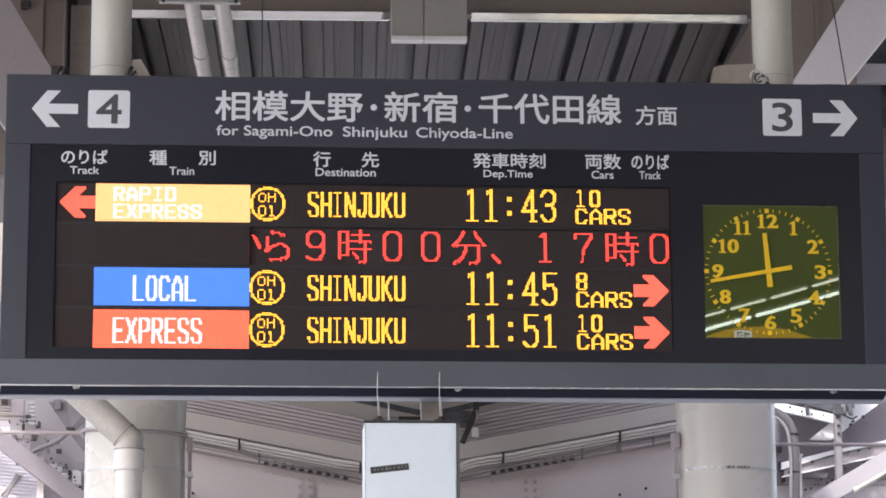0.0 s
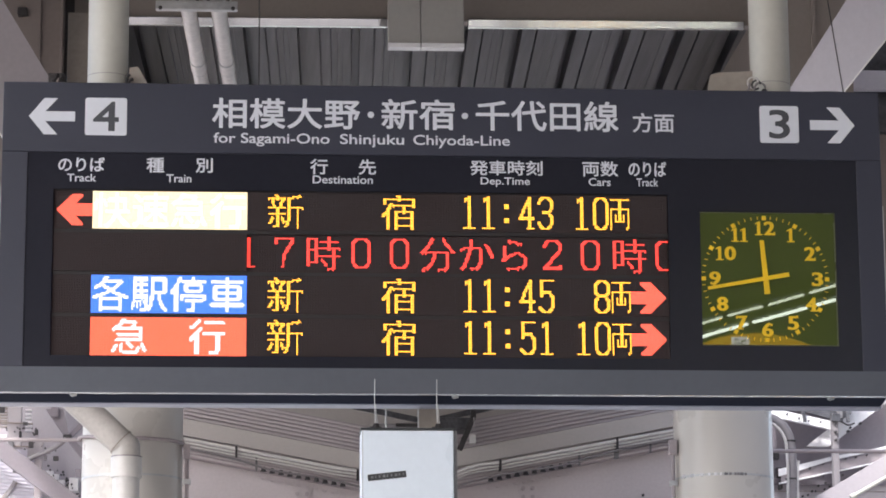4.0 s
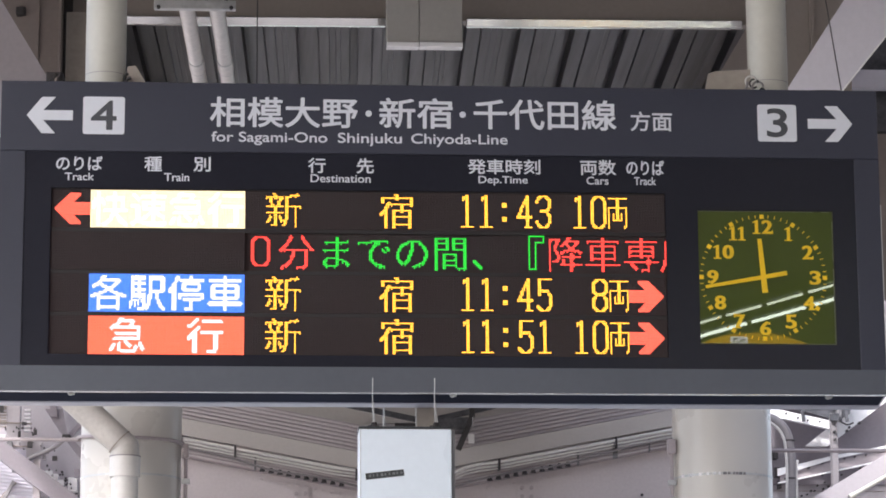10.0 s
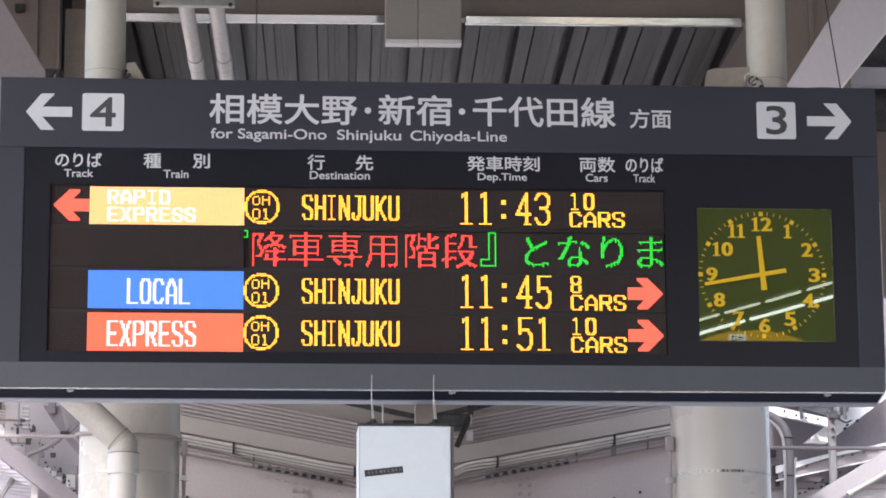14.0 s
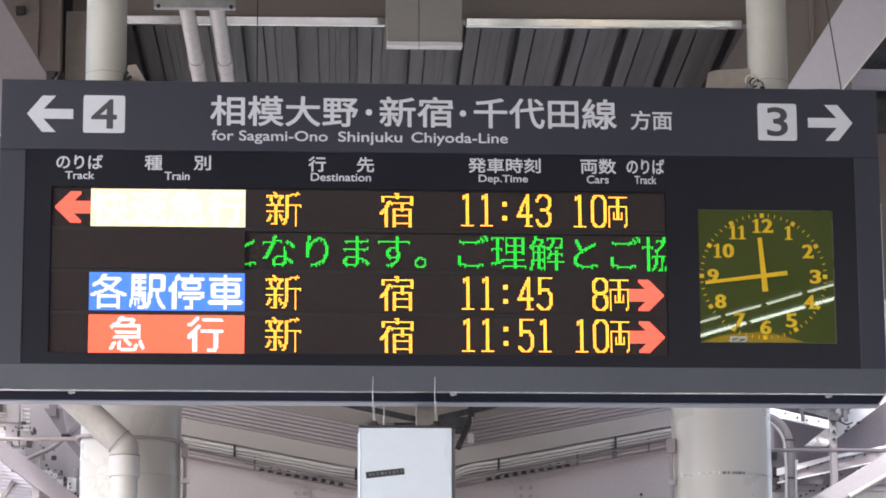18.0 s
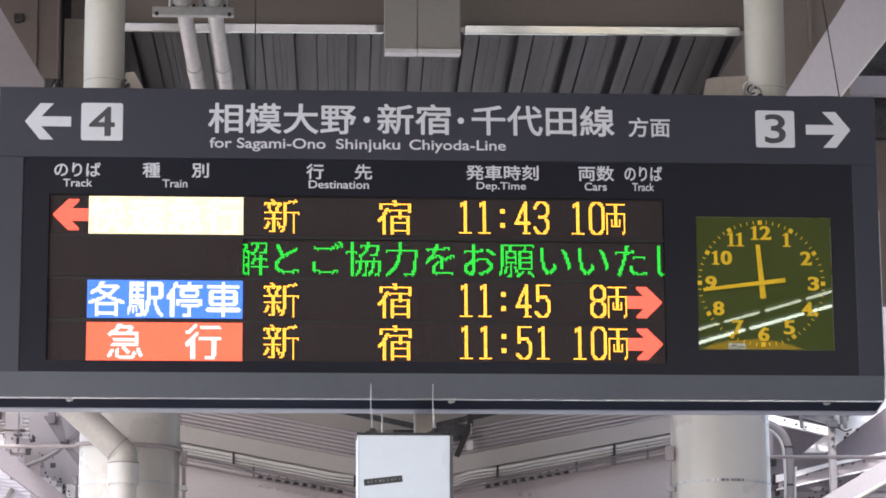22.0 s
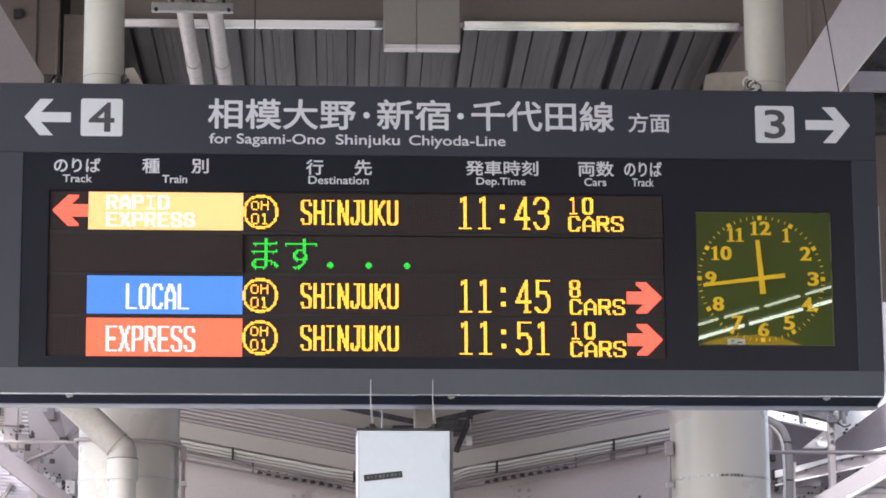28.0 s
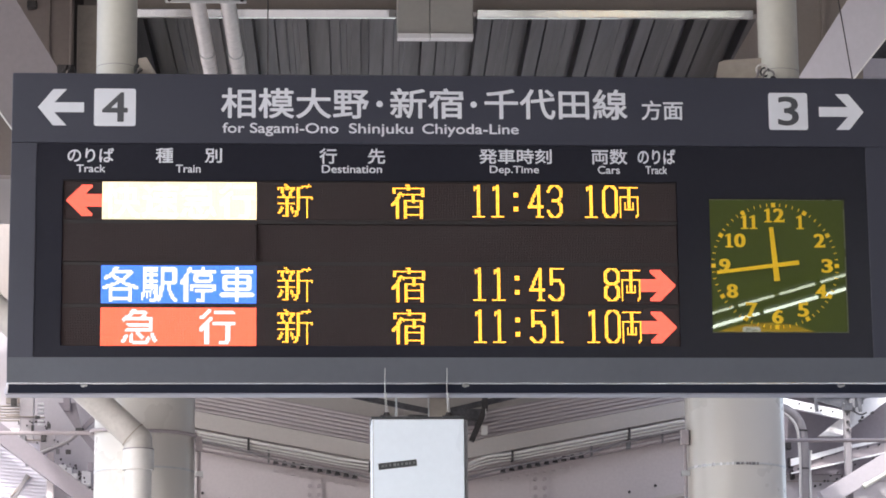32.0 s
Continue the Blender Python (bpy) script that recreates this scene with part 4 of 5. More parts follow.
def drain_pipe():
    p = thing("drain_pipe", "cream drain pipe bending down the column", "pipe", -1.03, 6.3, 0)
    part("down_pipe", rod(bmesh.new(), (-1.028, 6.3, 0.0), (-1.028, 6.3, 3.50), 0.061, 32), PVC, p, "", "", True)
    part("socket", rod(bmesh.new(), (-1.028, 6.3, 3.42), (-1.028, 6.3, 3.515), 0.0705, 32), PVC, p, "", "", True)
    bm = rod(bmesh.new(), (-1.028, 6.3, 3.50), (-1.030, 6.3, 3.562), 0.0645, 32)
    bmesh.ops.create_uvsphere(bm, u_segments=32, v_segments=16, radius=0.0645, matrix=Matrix.Translation((-1.030, 6.3, 3.56)))
    part("elbow", bm, DRAIN, p, "", "", True)
    d = Vector((-0.198, 0, 0.184)).normalized()
    part("slant_pipe", rod(bmesh.new(), Vector((-1.030, 6.3, 3.56)), Vector((-1.030, 6.3, 3.56)) + d * 1.9, 0.0635, 32), DRAIN, p, "", "", True)
    part("joint_ring", ring(bmesh.new(), (-1.028, 6.3, 3.512), (0, 0, 1), 0.062, 0.0712, 0.005, 32), HOSE, p)
    part("joint_ring", ring(bmesh.new(), Vector((-1.030, 6.3, 3.56)) + d * 0.03, d, 0.062, 0.0665, 0.006, 32), CARD, p)


def tie_rails():
    for x0, x1, z, y in ((-4.5, -0.78, 3.697, 7.0), (2.0, 4.9, 3.658, 7.0)):
        t = thing("tie_rail", "thin pale steel rail clamped to the column", "rail", x0, y, z, "tie rails")
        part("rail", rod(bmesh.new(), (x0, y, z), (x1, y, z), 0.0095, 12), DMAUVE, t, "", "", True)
    r = thing("column_cable", "pale grey cable bent round the column", "cable", -1.02, 6.8, 3.64)
    tube([(-1.02 + 0.251 * math.cos(a), 6.8 - 0.251 * math.sin(a), 3.641 + 0.03 * max(0.0, -math.cos(a)) ** 2) for a in map(radians, range(188, -11, -9))],
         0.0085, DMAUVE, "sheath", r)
    for x, y, z1, w in ((-0.762, 6.74, 3.58, 0.014), (1.541, 6.74, 3.61, 0.019)):
        k = thing("cable_pipe", "slim grey cable pipe beside the column", "pipe", x, y, 0, "cable pipes")
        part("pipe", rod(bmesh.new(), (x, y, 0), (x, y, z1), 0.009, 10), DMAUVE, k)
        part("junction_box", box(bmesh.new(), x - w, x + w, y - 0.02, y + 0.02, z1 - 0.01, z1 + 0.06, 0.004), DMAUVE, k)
        for zz in (3.45, 3.30):
            part("saddle", box(bmesh.new(), x - 0.02, x + 0.02, y - 0.015, y + 0.015, zz, zz + 0.025, 0.002), GALV, k)


XA, YG = 0.457, 9.0   # the valley's x, and the girders' depth


def sloped(bm, s, z0, z1, y0, y1, length=1.78, x0=0.0, lift=0.19):
    """A long piece that climbs from the valley to one side (s = -1 or 1)."""
    pts = []
    for x in (x0, length):
        for y in (y0, y1):
            for z in (z0, z1):
                pts.append(bm.verts.new((XA + s * x, y, z + lift * x)))
    for f in ((0, 1, 3, 2), (4, 6, 7, 5), (0, 4, 5, 1), (2, 3, 7, 6), (0, 2, 6, 4), (1, 5, 7, 3)):
        bm.faces.new([pts[k] for k in f])
    return bm


def girders():
    for s, drop, bolt0, splice, clips in ((-1, 0.036, 0.415, 0.635, (0.335, 0.995)), (1, 0.0, 0.395, 0.605, (0.445, 1.09))):
        g = thing("roof_girder", "pale mauve bolted steel girder sloping to the roof valley", "girder", XA, YG, 3.2, "sloping girders")
        def run(z0, z1, y0, y1, x0=0.0):
            return sloped(bmesh.new(), s, z0 - drop, z1 - drop, y0, y1, 1.78, x0)
        part("web", run(2.60, 3.690, YG, YG + 0.06), MAUVE, g)
        part("bottom_flange", run(3.365, 3.385, YG - 0.12, YG + 0.02), BAND, g)
        part("lower_flange", run(3.799, 3.891, YG - 0.12, YG + 0.1), BAND, g, "smooth greige band")
        part("upper_plate", run(4.03, 4.36, YG + 0.02, YG + 0.1), BAND, g)
        for k in range(7):
            part("louvre", run(3.899 + k * 0.0215, 3.912 + k * 0.0215, YG - 0.082, YG + 0.06), MAUVE, g)
        # The backings' darker tone paints the shade between louvres and fins.
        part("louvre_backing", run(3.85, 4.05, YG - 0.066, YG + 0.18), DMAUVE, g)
        for k in range(5):
            part("fin", run(3.695 + k * 0.017, 3.703 + k * 0.017, YG - 0.092, YG + 0.03, 0.02), MAUVE, g)
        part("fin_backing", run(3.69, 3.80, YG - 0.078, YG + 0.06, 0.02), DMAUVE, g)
        for k in range(10):
            x = bolt0 + 0.048 * k
            z = 3.688 - drop + 0.185 * x
            part("bolt", rod(bmesh.new(), (XA + s * x, YG - 0.105, z), (XA + s * x, YG - 0.105, z + 0.028), 0.017, 8, 0.008), BOLT, g, "dark bolt head")
            part("bolt_washer", box(bmesh.new(), XA + s * x - 0.011, XA + s * x + 0.011, YG - 0.012, YG - 0.002, z - 0.032, z - 0.018, 0.003), MAUVE, g)
        for x, w in ((0.885, 0.012), (1.09, 0.026), (1.28, 0.010))[:1 if s < 0 else 3]:
            z = 3.69 - drop + 0.19 * x
            part("fin_bracket", box(bmesh.new(), XA + s * x - w / 2, XA + s * x + w / 2, YG - 0.10, YG - 0.06, z - 0.004, z + 0.07, 0.002), GUTTER, g)
        for x, z in ((1.10, 3.665), (1.245, 3.70)):
            part("bolt", rod(bmesh.new(), (XA + s * x, YG - 0.012, z - drop), (XA + s * x, YG, z - drop), 0.008, 8), BOLT, g)
        sp = part("splice_plate", box(bmesh.new(), XA + s * splice - 0.05, XA + s * splice + 0.05, YG - 0.014, YG, 3.20, 3.76 - drop), MAUVE, g)
        for j in range(5):
            for i in (-1, 1):
                at = (XA + s * splice + i * 0.026, 3.735 - drop - 0.048 * j)
                part("bolt", rod(bmesh.new(), (at[0], YG - 0.034, at[1]), (at[0], YG - 0.014, at[1]), 0.012, 6), DMAUVE, sp)
        c = thing("cable_run", "bundled white cable pipes clipped along the girder", "pipe", XA, YG - 0.2, 3.72, "cable runs")
        for z, r, y in ((3.776, 0.0085, YG - 0.14), (3.757, 0.0055, YG - 0.13), (3.741, 0.0035, YG - 0.125)):
            z -= drop
            pts = [(XA + s * 0.02, y, z - 0.17), (XA + s * 0.10, y, z - 0.06), (XA + s * 0.22, y, z + 0.036)] + [(XA + s * x, y, z + 0.19 * x) for x in (0.5, 0.9, 1.3, 1.75)]
            tube(pts, r, PVC, "pipe", c, "", 4)
        z = 3.722 - drop
        tube([(XA + s * x, YG - 0.12, z + 0.19 * x - sag) for x, sag in ((0.20, 0.03), (0.5, 0.012), (0.8, 0.022), (1.0, 0.002), (1.4, -0.01), (1.75, 0.0))], 0.006, HOSE, "loose_cable", c)
        for x in clips:
            part("clip", box(bmesh.new(), XA + s * x - 0.006, XA + s * x + 0.006, YG - 0.152, YG - 0.09, 3.734 - drop + 0.19 * x, 3.792 - drop + 0.19 * x, 0.002), BOLT, c)
    v = thing("valley_gutter", "dark steel gutter and bracket at the roof valley", "gutter", XA + 0.2, YG, 3.9)
    for x0, z0, x1, z1 in ((0.02, 4.165, 0.47, 4.072), (0.50, 4.068, 0.92, 4.165)):
        part("trough", slab(bmesh.new(), (x0, z0), (x1, z1), 0.022, 0.03, YG - 0.24), DECK, v)
    part("trough_plate", box(bmesh.new(), XA - 0.25, XA + 0.02, YG - 0.20, YG - 0.16, 4.02, 4.062, 0.004), HOSE, v)
    part("trough_plate", box(bmesh.new(), XA + 0.10, XA + 0.28, YG - 0.27, YG - 0.1, 4.02, 4.088, 0.004), DECK, v)
    part("trough_slot", box(bmesh.new(), XA - 0.13, XA + 0.015, YG - 0.215, YG - 0.2005, 4.045, 4.062), BOLT, v)
    bm = bar(bmesh.new(), (XA + 0.210, YG - 0.30, 3.905), (XA + 0.285, YG - 0.30, 4.08), 0.03, 0.038, 0.003, (0, 1, 0))
    bar(bm, (XA + 0.285, YG - 0.30, 4.08), (XA + 0.285, YG - 0.30, 4.17), 0.03, 0.045, 0.003, (0, 1, 0))
    part("hook", bm, BOLT, v, "dark bent bracket")
    part("string", rod(bmesh.new(), (XA + 0.288, YG - 0.32, 4.02), (XA + 0.288, YG - 0.32, 4.20), 0.002, 6), PVC, v)
    part("tag", box(bmesh.new(), XA + 0.262, XA + 0.296, YG - 0.33, YG - 0.31, 3.935, 3.985), PVC, v)


def slab(bm, p0, p1, w, thick, y):
    """A flat bar in a plane of constant y."""
    return bar(bm, (p0[0], y, p0[1]), (p1[0], y, p1[1]), thick, w, 0.002, (0, 1, 0))


def bolt_row(p0, p1, n, y, r, parent, jitter=0.0):
    for k in range(n):
        u = (k + 0.5) / n
        x = p0[0] + (p1[0] - p0[0]) * u + jitter * (random.random() - 0.5)
        z = p0[1] + (p1[1] - p0[1]) * u + jitter * (random.random() - 0.5)
        part("bolt", rod(bmesh.new(), (x, y - 0.02, z), (x, y, z), r * (0.5 + 0.45 * random.random()), 6), BOLT, parent)


def side_frames():
    """Bolted steelwork outside the columns, bright in the daylight."""
    f = thing("side_frame", "pale bolted steel framework outside the column", "framework", -1.75, 10, 0)
    part("wall_panel", box(bmesh.new(), -3.4, -1.10, 10.4, 10.46, 0, 4.9), PALE, f)
    part("upper_panel", box(bmesh.new(), -4.2, -1.2, 10.5, 10.56, 4.9, 7.5), STEEL, f)
    part("upright", box(bmesh.new(), -1.867, -1.790, 10.0, 10.08, 4.10, 5.2, 0.004), PALE, f)
    for k in range(6):
        part("louvre", box(bmesh.new(), -2.1, -1.874, 10.05, 10.08, 4.226 + 0.017 * k, 4.233 + 0.017 * k, 0.001), CARD, f)
        part("grille_slat", box(bmesh.new(), -1.772, -1.735, 10.05, 10.09, 4.20 + 0.024 * k, 4.212 + 0.024 * k, 0.002), FLANGE, f)
    part("vent_panel", box(bmesh.new(), -1.954, -1.874, 10.03, 10.06, 4.324, 4.372, 0.002), STEEL, f, "brown vent panel")
    for k in range(14):
        part("sheet_rib", slab(bmesh.new(), (-2.2, 4.10 - 0.021 * k), (-1.725, 4.06 - 0.021 * k), 0.013, 0.012, 10.22), LILAC, f)
    part("rib_sheet", box(bmesh.new(), -2.2, -1.725, 10.222, 10.24, 3.70, 4.12), LILAC, f, "pale ribbed sheet")
    part("low_strut", slab(bmesh.new(), (-1.93, 3.715), (-1.826, 3.915), 0.02, 0.02, 10.1), HOSE, f)
    part("upright", box(bmesh.new(), -1.707, -1.664, 9.98, 10.03, 0, 4.03, 0.004), MAUVE, f)
    part("slant_beam", slab(bmesh.new(), (-2.5, 4.523), (-1.10, 3.478), 0.062, 0.10, 9.90), PANEL, f)
    bm = outline(bmesh.new(), [(-1.66, 4.35), (-1.557, 4.35), (-1.518, 4.18), (-1.538, 4.17)], 10.2, 0.04)
    part("fork_arm", bm, PANEL, f, "dark tapered gusset")
    part("fork_arm", slab(bmesh.new(), (-1.66, 5.1), (-1.605, 4.30), 0.10, 0.04, 10.18), PANEL, f)
    bm = outline(bmesh.new(), [(-1.545, 4.18), (-1.515, 4.19), (-1.37, 4.05), (-1.37, 3.96)], 10.2, 0.04)
    part("fork_arm", bm, PANEL, f, "dark tapered gusset")
    part("fork_arm", slab(bmesh.new(), (-1.53, 4.18), (-1.42, 4.30), 0.022, 0.03, 10.2), PANEL, f)
    part("joint", box(bmesh.new(), -1.555, -1.505, 10.12, 10.2, 4.165, 4.195, 0.006), BOLT, f)
    tube([(-1.74, 9.96, 4.02), (-1.69, 9.96, 4.045), (-1.627, 9.96, 4.072), (-1.57, 9.96, 4.105), (-1.525, 9.96, 4.145)], 0.013, HOSE, "curved_strut", f)
    for x0, x1, z0, z1 in ((-1.742, -1.714, 4.093, 4.134), (-1.778, -1.750, 4.225, 4.242), (-1.92, -1.885, 4.30, 4.345)):
        part("dark_hatch", box(bmesh.new(), x0, x1, 9.96, 9.99, z0, z1), BOLT, f)
    part("side_plate", box(bmesh.new(), -1.755, -1.665, 10.06, 10.1, 4.04, 4.15, 0.004), PALE, f)
    for x0, x1, z0, z1 in ((-1.658, -1.612, 3.935, 4.0), (-1.585, -1.545, 3.895, 3.945), (-1.522, -1.468, 3.88, 3.96), (-1.62, -1.58, 3.945, 3.98)):
        part("cleat", box(bmesh.new(), x0, x1, 10.25, 10.4, z0, z1, 0.006), FLANGE, f)
    bolt_row((-1.90, 4.20), (-1.70, 4.19), 8, 10.0, 0.007, f, 0.04)
    bolt_row((-1.78, 4.12), (-1.60, 4.10), 7, 10.06, 0.007, f, 0.06)
    bolt_row((-1.66, 4.02), (-1.48, 3.90), 9, 10.24, 0.008, f, 0.05)
    bolt_row((-1.88, 3.90), (-1.75, 3.82), 6, 10.4, 0.007, f, 0.05)
    for x0, x1, z0, z1, m in ((-1.86, -1.83, 4.06, 4.13, GUTTER), (-1.80, -1.785, 4.15, 4.19, BOLT), (-1.71, -1.69, 4.17, 4.20, BOLT), (-1.655, -1.635, 4.02, 4.05, HOSE),
                              (-1.83, -1.79, 3.95, 3.975, GUTTER), (-1.70, -1.66, 3.90, 3.93, HOSE), (-1.575, -1.55, 3.84, 3.88, FLANGE), (-1.47, -1.44, 3.92, 3.97, PANEL),
                              (-1.60, -1.57, 4.02, 4.045, BOLT), (-1.92, -1.87, 4.15, 4.17, FLANGE)):
        part("small_bracket", box(bmesh.new(), x0, x1, 9.97, 10.0, z0, z1, 0.003), m, f)
    for z in (4.10, 4.235):
        part("thin_rod", rod(bmesh.new(), (-1.95, 9.99, z + 0.01), (-1.72, 9.99, z), 0.005, 8), STEEL, f)
    bolt_row((-1.60, 3.99), (-1.44, 3.86), 10, 10.38, 0.009, f, 0.07)
    bolt_row((-1.90, 4.30), (-1.70, 4.25), 8, 10.38, 0.008, f, 0.06)
    tube([(-1.93, 10.2, 3.80), (-1.86, 10.2, 3.88), (-1.82, 10.2, 3.92)], 0.008, STEEL, "loose_cable", f)
    g = thing("side_frame", "bolted steel framework with bright white braces and dark gussets", "framework", 2.9, 10, 0)
    part("wall_panel", box(bmesh.new(), 2.30, 4.4, 10.46, 10.52, 0, 3.955), PALE, g)
    part("wall_panel", box(bmesh.new(), 2.30, 4.4, 10.44, 10.5, 3.955, 5.2), PANEL, g, "grey mauve sheet panel")
    part("upper_panel", box(bmesh.new(), 2.4, 4.9, 10.5, 10.56, 5.2, 7.5), BROWN, g)
    part("upright", box(bmesh.new(), 2.963, 3.000, 9.94, 10.0, 0, 4.30, 0.004), HOSE, g)
    part("clamp", box(bmesh.new(), 2.955, 3.012, 9.92, 9.94, 4.262, 4.31, 0.004), DECK, g)
    part("clamp", box(bmesh.new(), 3.004, 3.03, 9.95, 10.0, 4.285, 4.34, 0.004), GUTTER, g)
    part("gusset", outline(bmesh.new(), [(2.70, 4.42), (3.11, 4.42), (3.106, 4.33), (3.03, 4.285), (2.93, 4.315), (2.784, 4.355)], 10.1, 0.03), DECK, g, "dark gusset plate")
    part("gusset_rib", box(bmesh.new(), 2.50, 3.15, 10.05, 10.12, 4.37, 5.1), DECK, g)
    part("slant_beam", outline(bmesh.new(), [(2.857, 4.156), (2.990, 4.153), (3.90, 4.83), (3.74, 4.83), (3.0, 4.268)], 10.24, 0.04), FLANGE, g, "bright white brace")
    part("slant_beam", slab(bmesh.new(), (2.45, 4.37), (2.991, 4.253), 0.036, 0.05, 10.05), FLANGE, g, "bright white brace")
    part("slant_rail", outline(bmesh.new(), [(2.70, 3.985), (2.70, 4.030), (2.821, 4.056), (3.026, 4.107), (3.297, 4.158), (3.9, 4.287), (3.9, 4.272), (3.297, 4.143), (3.026, 4.084), (2.821, 4.020)], 10.3, 0.012), FLANGE, g, "bright white rail")
    part("slant_rail", slab(bmesh.new(), (2.70, 3.943), (3.9, 4.201), 0.011, 0.010, 10.3), FLANGE, g, "bright white rail")
    part("slant_sheet", outline(bmesh.new(), [(2.72, 3.95), (2.72, 4.00), (3.9, 4.27), (3.9, 4.205)], 10.33, 0.02), DMAUVE, g)
    part("slant_beam", slab(bmesh.new(), (2.80, 3.725), (3.7, 4.255), 0.085, 0.10, 9.85), PALE, g)
    part("hand_rail", rod(bmesh.new(), (3.03, 9.75, 3.795), (3.6, 9.75, 4.113), 0.013, 12), CREAM, g, "", "", True)
    part("hand_rail_end", rod(bmesh.new(), (3.02, 9.75, 3.789), (3.045, 9.75, 3.803), 0.018, 12), CREAM, g, "", "", True)
    bolt_row((2.86, 4.03), (3.35, 4.14), 7, 10.3, 0.008, g, 0.02)
    bolt_row((2.95, 3.975), (3.30, 4.06), 6, 10.32, 0.009, g, 0.03)
    bolt_row((2.85, 3.88), (3.10, 3.96), 6, 10.45, 0.009, g, 0.02)
    bolt_row((2.980, 4.13), (2.980, 4.27), 3, 9.94, 0.011, g)
    bolt_row((2.68, 4.32), (2.93, 4.268), 4, 10.02, 0.007, g, 0.02)
    bolt_row((2.885, 3.890), (3.275, 4.128), 9, 10.332, 0.009, g, 0.012)
    bolt_row((3.03, 4.19), (3.20, 4.30), 4, 10.2, 0.010, g, 0.03)
    for x0, x1, z0, z1 in ((2.70, 2.74, 3.99, 4.05), (2.715, 2.735, 3.92, 3.97), (2.69, 2.72, 4.10, 4.16)):
        part("cleat", box(bmesh.new(), x0, x1, 10.36, 10.42, z0, z1, 0.004), BOLT, g)
    for x in (2.80, 3.02, 3.06):
        part("drop_strap", slab(bmesh.new(), (x, 4.40), (x + 0.012, 4.27), 0.012, 0.02, 10.0), DECK, g)
    tube([(3.0, 9.98, 4.29), (3.04, 9.98, 4.262), (3.07, 9.98, 4.25), (3.105, 9.98, 4.262)], 0.005, BOLT, "loose_cable", g)
    part("panel_joint", box(bmesh.new(), 2.5, 4.2, 10.455, 10.46, 3.915, 3.919), STEEL, g)
    h = thing("flexible_hose", "grey ribbed cable hoses bending down beside the column", "hose", 2.72, 9.6, 0)
    tube([(2.30, 9.6, 4.245), (2.50, 9.6, 4.235), (2.575, 9.6, 4.205), (2.625, 9.6, 4.15), (2.645, 9.6, 4.06), (2.643, 9.6, 3.7), (2.64, 9.6, 0.0)], 0.030, HOSE, "hose", h)
    tube([(2.30, 9.56, 4.215), (2.50, 9.56, 4.205), (2.565, 9.56, 4.17), (2.605, 9.56, 4.11), (2.617, 9.56, 4.02), (2.615, 9.56, 3.7), (2.61, 9.56, 0.0)], 0.008, CABLE, "hose", h)
    for z in (4.09, 3.87):
        part("hose_clip", ring(bmesh.new(), (2.644, 9.6, z), (0, 0, 1), 0.029, 0.034, 0.010, 20), BOLT, h)
    tube([(2.695, 9.62, 3.985), (2.689, 9.62, 3.95), (2.684, 9.62, 3.7), (2.67, 9.62, 0.0)], 0.008, PVC, "hose", h, "white cable")


# ---- the rest of the place: platform, tracks, an added light-blocking wall, lamps behind the camera ----


def surroundings():
    tagged(part("ground", box(bmesh.new(), -2000, 2000, -2000, 2000, -1.4, -1.15), GRAVEL), "track ballast and ground", "ground", "", "structure")
    tagged(part("platform", box(bmesh.new(), -4.4, 4.8, -40, 40, -1.15, 0.0, 0.02), CONCRETE), "concrete station platform", "platform", "", "structure")
    # Out of view; added to dim the daylight from the right.
    tagged(part("light_block_wall", box(bmesh.new(), 9.0, 9.4, -60, 12, -1.15, 9.0), LIGHTBLOCK), "unseen dark wall added to block light from the right", "wall", "", "structure")


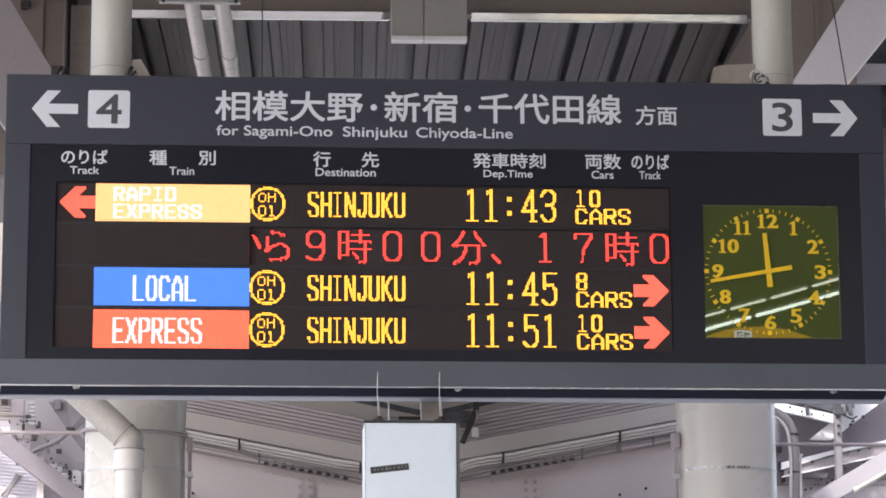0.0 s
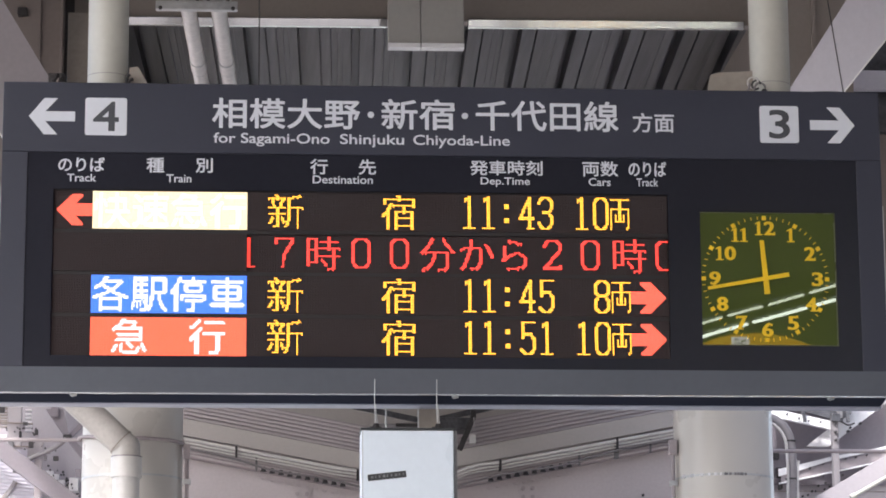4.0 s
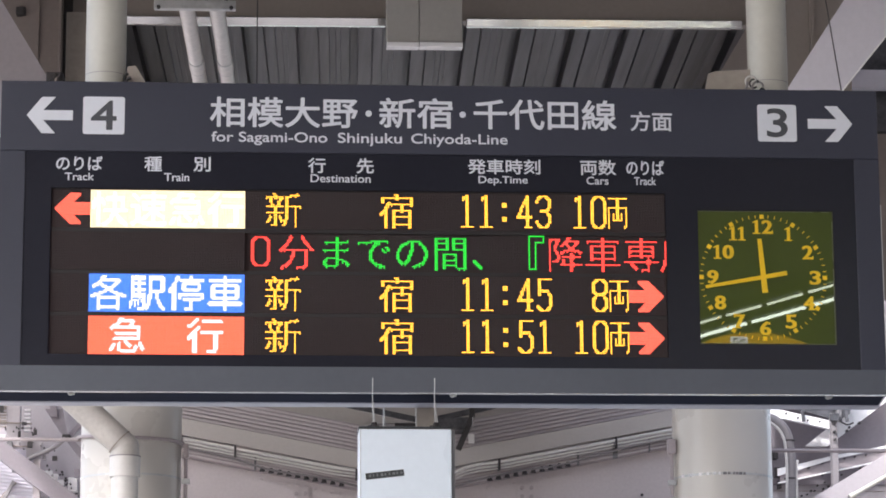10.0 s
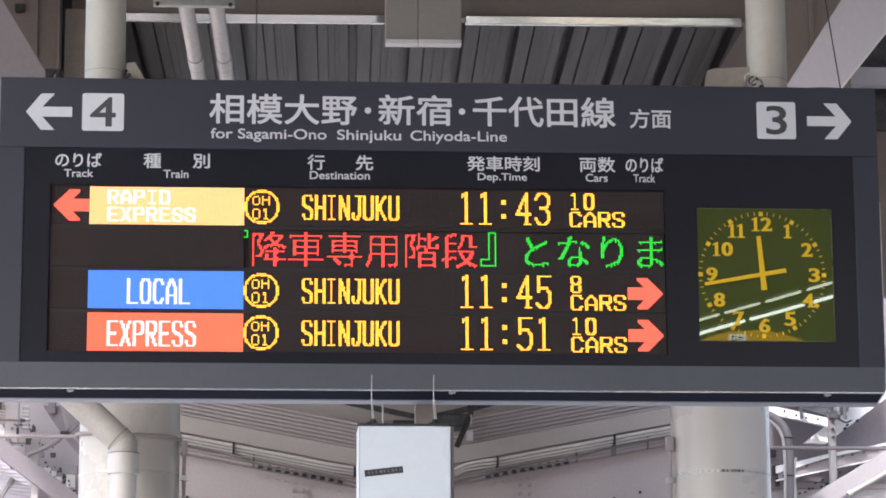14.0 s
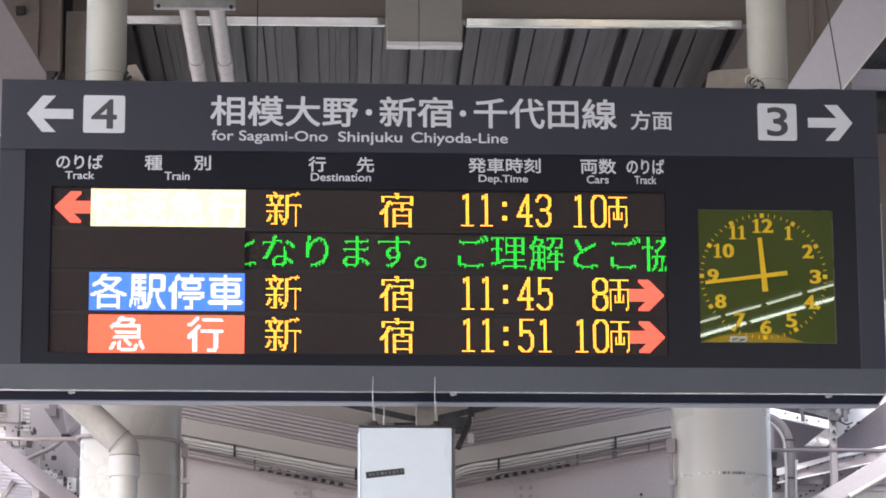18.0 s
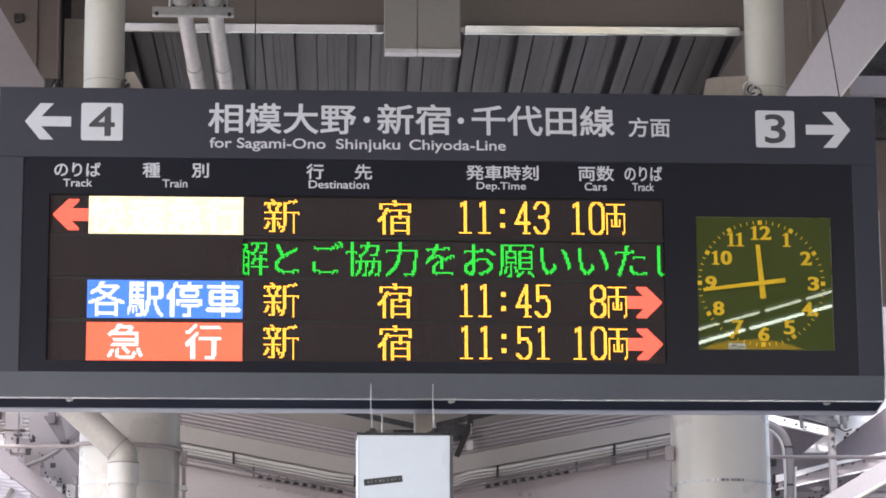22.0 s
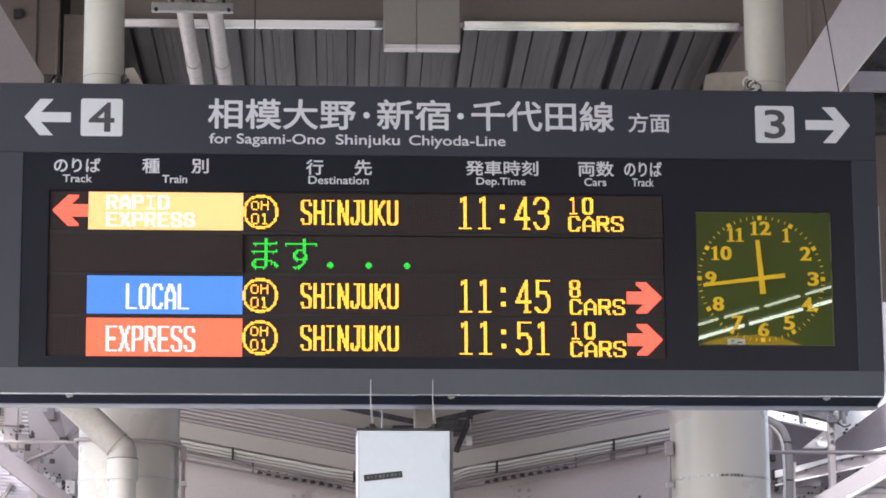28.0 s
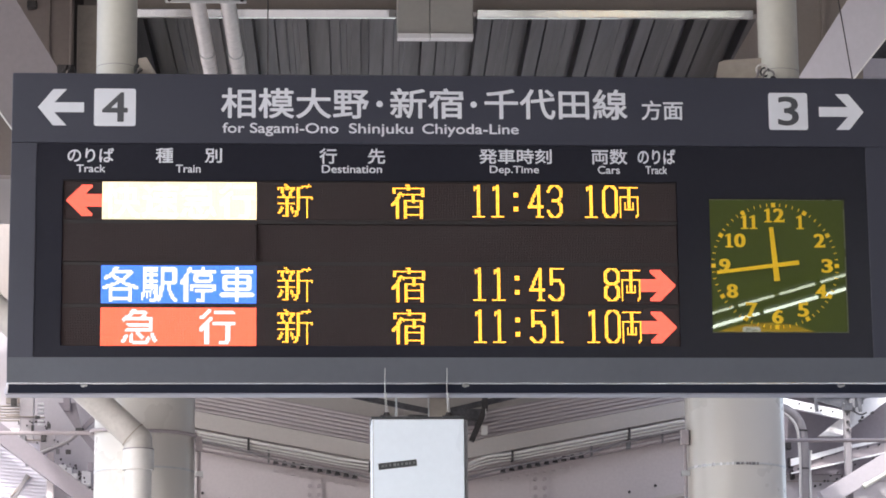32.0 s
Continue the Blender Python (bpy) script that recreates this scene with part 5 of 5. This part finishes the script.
def lamp_rows():
    d = Vector((0.43, 0.90, 0)).normalized()
    for x, y, z, step, first, r, lamp, last in ((1.998, -6.73, 4.36, 0.335, 0.18, 0.0062, THIN_TUBE, 5), (2.06, -7.0, 4.349, 0.49, 0.107, 0.0080, TUBE, 3)):
        for k in range(-5, last + 1):
            m = Vector((x, y, z)) + d * (step * k + first)
            f = thing("strip_light", "white fluorescent strip light under the canopy", "lamp", *m, "strip lights")
            half = step / 2 - 0.018
            part("tray", bar(bmesh.new(), m - d * half, m + d * half, 0.04, 0.04, 0.004), GREY, f)
            part("tube", rod(bmesh.new(), m - d * (half - 0.01) - Vector((0, 0, 0.035)), m + d * (half - 0.01) - Vector((0, 0, 0.035)), r, 12), lamp, f, "glowing tube", "", True)
            for e in (-0.6, 0.6):
                q = m + d * (e * half)
                part("drop_rod", rod(bmesh.new(), q, (q.x, q.y, 5.03), 0.004, 8), GALV, f)
    # Seen only mirrored in the dial; band and panel glow so it shows there.
    s = thing("hanging_sign", "yellow enamelled hanging sign with a white panel", "sign", 2.1, -7.9, 4.2)
    part("plate", box(bmesh.new(), 1.86, 2.46, -7.95, -7.9, 4.15, 4.327, 0.003), YPAINT, s)
    part("glow_band", outline(bmesh.new(), [(1.86, 4.33), (2.46, 4.33), (2.46, 4.347), (2.32, 4.392), (2.20, 4.412), (2.04, 4.402), (1.94, 4.375), (1.86, 4.343)], -7.9, 0.05), GLOWYELLOW, s, "yellow top band with added glow")
    part("white_panel", box(bmesh.new(), 2.035, 2.125, -7.9, -7.895, 4.325, 4.388), GLOWWHITE, s)
    for x0, x1, z0, z1 in ((2.05, 2.056, 4.345, 4.378), (2.05, 2.075, 4.372, 4.378), (2.068, 2.075, 4.34, 4.365), (2.085, 2.112, 4.366, 4.374), (2.085, 2.092, 4.34, 4.366), (2.103, 2.110, 4.34, 4.36)):
        part("print_bar", box(bmesh.new(), x0, x1, -7.894, -7.892, z0, z1), BOLT, s)
    for x in (1.98, 2.34):
        part("rod", rod(bmesh.new(), (x, -7.925, 4.36), (x, -7.925, 5.03), 0.008, 8), GALV, s)


surroundings()
roof_deck()
cross_beam()
cover_box()
long_beam(1.59, 1.66, 3.36)
long_beam(-1.12, -1.05, 3.7)
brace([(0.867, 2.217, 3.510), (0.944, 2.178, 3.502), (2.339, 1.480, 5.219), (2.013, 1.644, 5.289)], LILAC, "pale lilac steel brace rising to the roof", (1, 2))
# This brace lies in shade, which is put into its colour.
brace([(-0.720, 1.708, 3.405), (-1.774, 1.076, 5.047), (-2.112, 0.873, 4.961), (-0.920, 1.588, 3.380)], LILAC_SHADE, "steel brace rising to the roof, painted in a shaded tone", (3, 2))
conduits()
wires()
column(1.793, 6.8, 0.236, "white painted round steel column with a polished band")
column(-1.02, 6.8, 0.236, "white painted round steel column behind a drain pipe")
drain_pipe()
tie_rails()
girders()
side_frames()
lamp_rows()
board = departure_board()
board_clock(board)
hanging_post(-0.8395, "cream painted pipe that carries the departure board")
hanging_post(0.8365, "cream painted pipe that carries the departure board")
mounting_plate([(0.668, SZ1 + 0.001), (0.80, SZ1 + 0.001), (0.80, 3.624), (0.70, 3.618), (0.681, 3.612)], 0.668, 0.80, "beige steel plate standing on the board")
mounting_plate([(-0.790, SZ1 + 0.001), (-0.722, SZ1 + 0.001), (-0.7427, 3.577), (-0.764, 3.614), (-0.785, 3.611)], -0.79, -0.72, "small leaning beige steel plate on the board")
post_cables()
cable_clump()
white_box()
motions()
